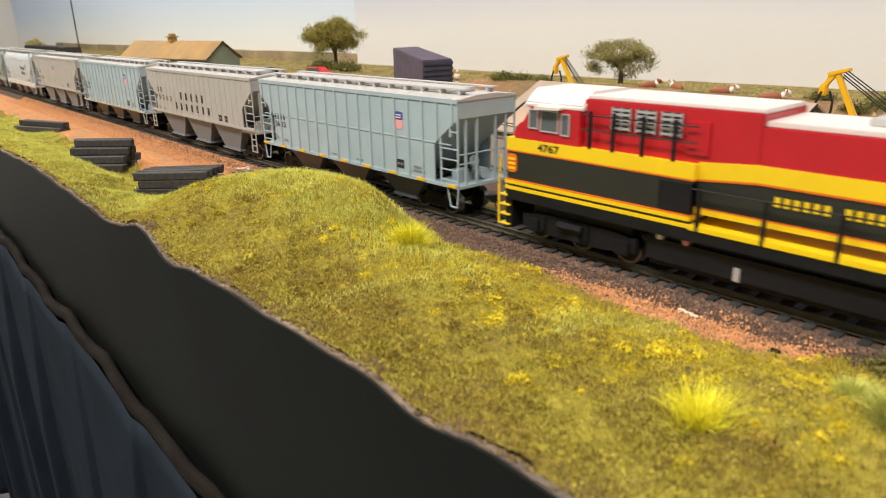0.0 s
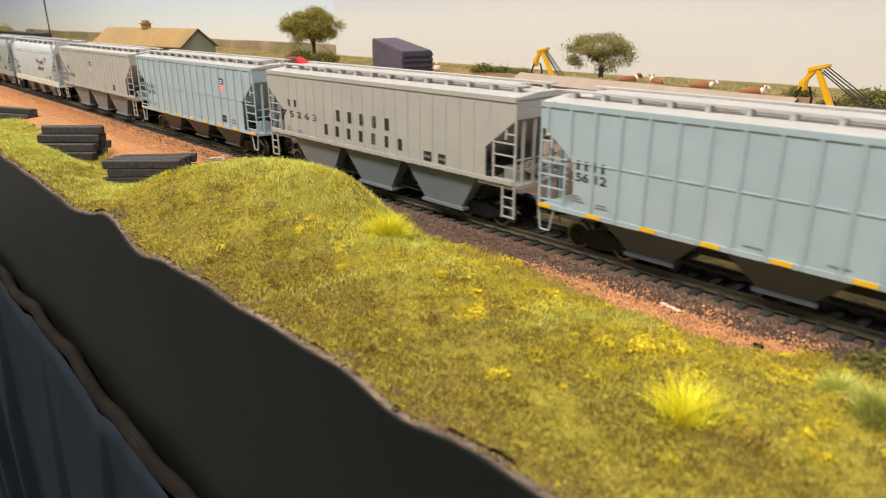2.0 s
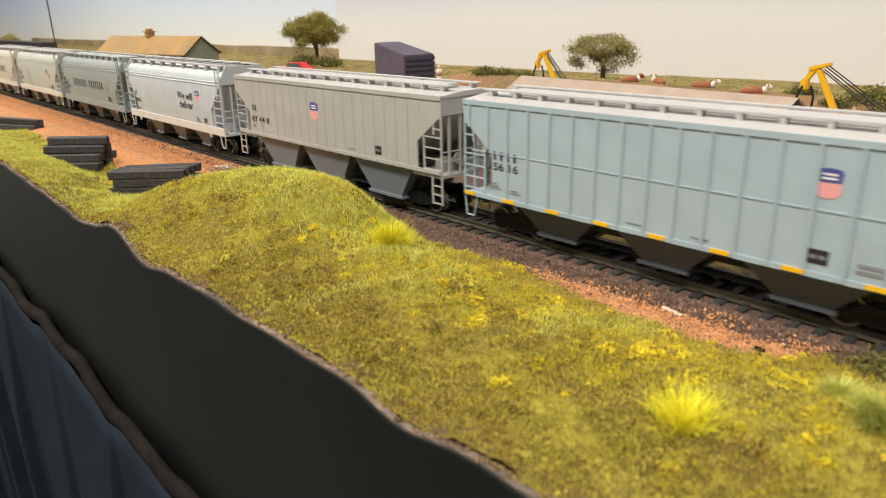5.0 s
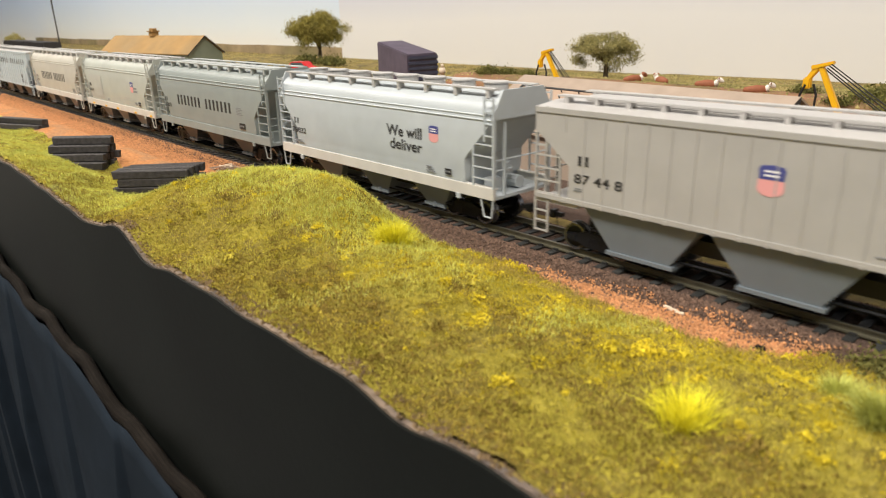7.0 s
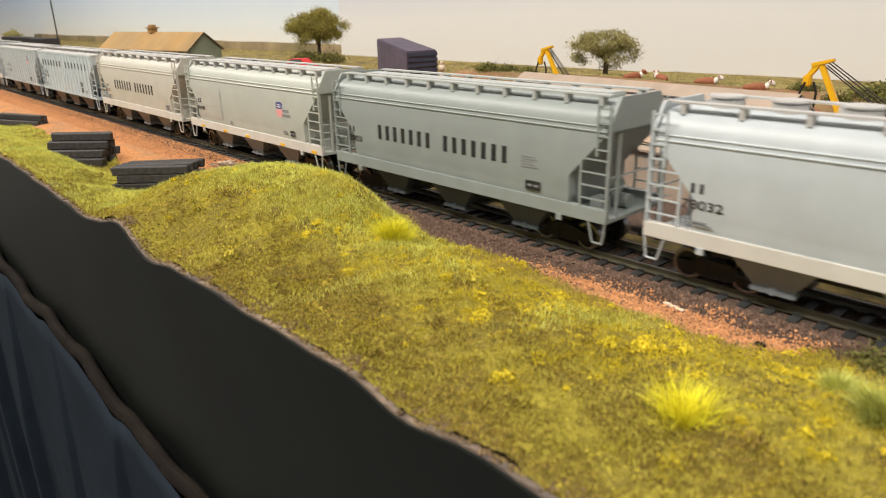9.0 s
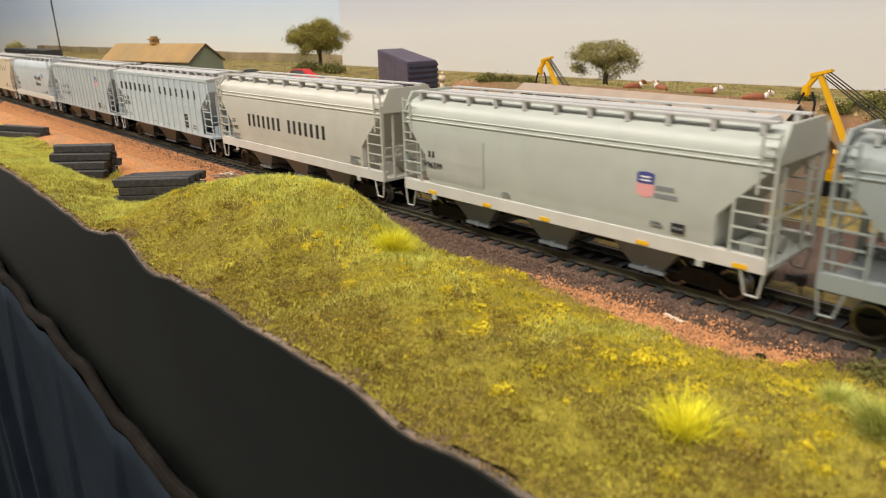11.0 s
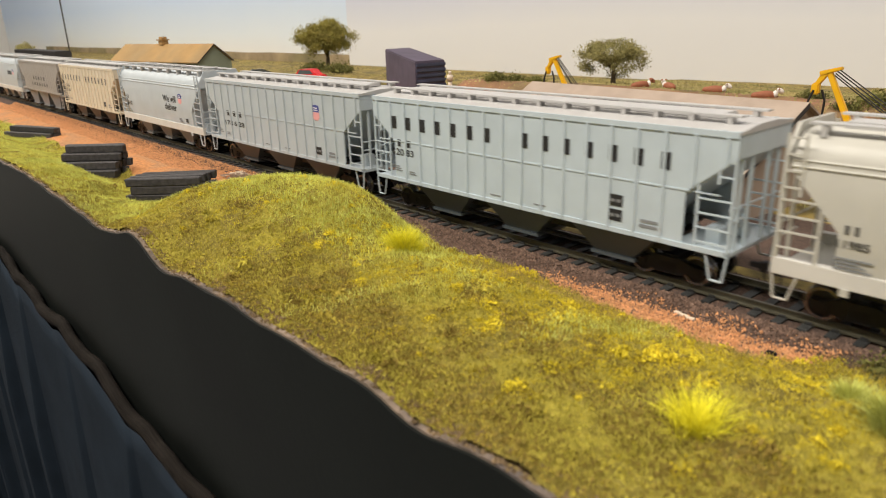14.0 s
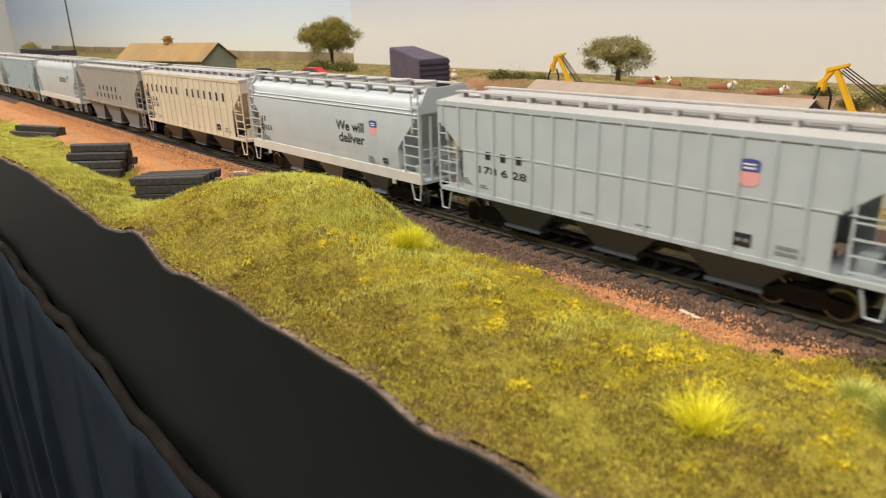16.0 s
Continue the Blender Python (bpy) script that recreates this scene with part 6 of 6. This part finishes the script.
def flock(name, mat, n, x0, x1, power, keep, length, width, seed, label, lift=-0.0001):
    """Static grass fibres flocked over the turf where keep allows."""
    gx, gy = x1 - (x1 - x0) * r.random(n) ** power, r.uniform(FRONT + 0.001, 0.0025, n)
    k = keep(gx, gy, r.random(n)) & (gy < ragged_edge(gx, gy) + 0.002 * r.random(n) ** 2)
    gx, gy = gx[k], gy[k]
    return blades(name, mat, gx, gy, np.where(grassy(gx, gy), turf_height(gx, gy), ground_height(gx, gy)) + lift, length, width, 0.85, seed, label)


flock("green_grass", GRASS_GREEN, 260000, -0.68, 0.12, 1.3, lambda x, y, u: greenness(x, y) > 0.40 + 0.6 * (u - 0.5), 0.0026, 0.00007, 6, "pale green static grass on the mound and bank", 0.0002)
flock("olive_grass", BANK_GRASS, 200000, -0.28, 0.32, 1.0, lambda x, y, u: (u < 0.8) & (yellowness(x, y) < 0.6 + u), 0.0016, 0.00008, 8, "short olive static grass among the turf")
flock("yellow_grass", TURF_YELLOW, 170000, -0.25, 0.32, 1.0, lambda x, y, u: yellowness(x, y) + 0.5 * (u - 0.5) > 0.30, 0.0016, 0.00008, 9, "yellow static grass in patches on the bank")
flock("brown_grass", TURF_BROWN, 170000, -0.25, 0.32, 1.0, lambda x, y, u: brownness(x, y) + 0.5 * (u - 0.5) > 0.52, 0.0017, 0.00008, 10, "brown static grass in patches on the bank")
flock("tan_grass", GRASS_TAN, 120000, -0.28, 0.32, 1.2, lambda x, y, u: (y > grass_edge(x) - 0.012 - 0.012 * u) & ((x > 0.02) | (x < -0.11)), 0.0028, 0.00006, 7, "dry tan static grass beside the gravel", 0.0002)


def tuft(x, y, mat, size, count, seed, label):
    r = np.random.default_rng(seed)
    q = np.abs(r.normal(0, 0.20, count)) * size
    a = r.uniform(0, 6.283, count)
    px, py = x + q * np.cos(a), y + q * np.sin(a)
    ob = blades("grass_tuft", mat, px, py, ground_height(px, py) + 0.0002, size, 0.00012, 0.92, seed, label, "grass tuft", kind="", aim=a + r.normal(0, 0.5, count))
    return tagged(ob, group="grass tufts on the bank")


tuft(0.0095, -0.0450, GRASS_LEMON, 0.0120, 1100, 51, "bright yellow grass tuft at the foot of the mound")
tuft(0.1505, -0.0800, GRASS_LEMON, 0.0118, 460, 52, "bright yellow grass tuft on the olive bank")
tuft(0.1790, -0.0480, GRASS_LIME, 0.0105, 1300, 53, "pale lime grass tuft on the olive bank")
tuft(0.1665, -0.0350, GRASS_LIME, 0.0075, 600, 54, "pale lime grass tuft on the olive bank")
tuft(-0.245, -0.054, GRASS_LEMON, 0.005, 400, 55, "small yellow grass tuft beside the timber stacks")
tuft(-0.31, -0.105, GRASS_LIME, 0.004, 300, 56, "small pale green grass tuft near the fascia")

orange_zone = lambda x, y: np.maximum(np.clip((x - 0.040) / 0.035, 0, 1), np.clip((-0.10 - x) / 0.03, 0, 1)) * np.clip((-0.0015 + 0.007 * (x < -0.1) - y + 0.004 * waves(x, y, 140, 40)) / 0.007, 0, 1)
shoulder = lambda x, y: np.maximum(np.maximum(bed_height(x, y), -0.0068), ground_height(x, y) + 0.0005)
turf_scatter("brown_ballast", STONE, 80000, -0.5, 0.34, -0.0245, 0.0035, (0.0003, 0.00075), lambda x, y, u: (u < 1 - (0.75 + 0.2 * (x < -0.1)) * orange_zone(x, y)) & (y > ragged_edge(x, y) - 0.002), 61, "dark brown ballast stones beside the ties", power=1.5, base_height=shoulder)
turf_scatter("orange_ballast", STONE_ORANGE, 90000, -0.9, 0.34, -0.0245, 0.0015, (0.00025, 0.0006), lambda x, y, u: (u < orange_zone(x, y)) & (y > ragged_edge(x, y) - 0.002), 62, "orange gravel beside the ballast", lift=0.0003, power=1.5, base_height=shoulder)


def stones_between(n, seed):
    r = np.random.default_rng(seed)
    x = 0.34 - 1.0 * r.random(n) ** 1.4
    y = r.uniform(0.0, 0.046, n)
    return x, y


r = np.random.default_rng(66)
x, y = stones_between(26000, 65)
s = r.uniform(0.0003, 0.0006, len(x))
z = bed_height(x, y) + s * 0.3 - 0.0004
base = np.array([(1, 0, 0), (-1, 0, 0), (0, 1, 0), (0, -1, 0), (0, 0, 1), (0, 0, -1)], float)
v = (base[None] + r.normal(0, 0.25, (len(x), 6, 3))) * s[:, None, None] + np.stack([x, y, z], -1)[:, None]
t = np.array([(0, 2, 4), (2, 1, 4), (1, 3, 4), (3, 0, 4), (2, 0, 5), (1, 2, 5), (3, 1, 5), (0, 3, 5)])
tagged(soup("track_ballast", v.reshape(-1, 3), (t[None] + 6 * np.arange(len(x))[:, None, None]).reshape(-1, 3), STONE), "dark ballast stones between the ties", "gravel", kind="stuff")

bm = bmesh.new()
for i in range(3):
    box(bm, 0.1035 + 0.0025 * i, 0.1062 + 0.0026 * i, -0.0064 - 0.0006 * i, -0.0053 - 0.0005 * i, -0.0056, -0.0047 - 0.0001 * i)
tagged(part("stone_chip", bm, CHIP, bevel=0.0002), "pale splinter lying on the ballast shoulder", "chip")
bm = bmesh.new()
box(bm, 0.1375, 0.1405, -0.0145, -0.0128, -0.0065, -0.0042)
tagged(part("stone", bm, BLACK, bevel=0.0004), "small dark stone on the gravel edge", "stone")

# Ties: single pieces along the stretch beside the bank, the rest in one mesh.
PITCH = 0.0078


def fill_tie(bm):
    box(bm, -0.0015, 0.0015, -0.0152, 0.0152, -0.0044, -0.0026)
    for q in (-0.0088, 0.0088):
        box(bm, -0.001, 0.001, q - 0.0021, q - 0.0012, -0.0026, -0.0018)
        box(bm, -0.001, 0.001, q + 0.0012, q + 0.0021, -0.0026, -0.0018)


i0, i1 = int(-0.75 / PITCH), int(0.33 / PITCH)
for i in range(i0, i1):
    shared("tie", "tie", fill_tie, TIE, track, pose(i * PITCH, YC, 0))
bm = bmesh.new()
for i in list(range(int(-2.6 / PITCH), i0)) + list(range(i1, int(2.4 / PITCH))):
    box(bm, i * PITCH - 0.0015, i * PITCH + 0.0015, YC - 0.0152, YC + 0.0152, -0.0044, -0.0026)
tagged(part("tie", bm, TIE, track), kind="stuff")

motions()
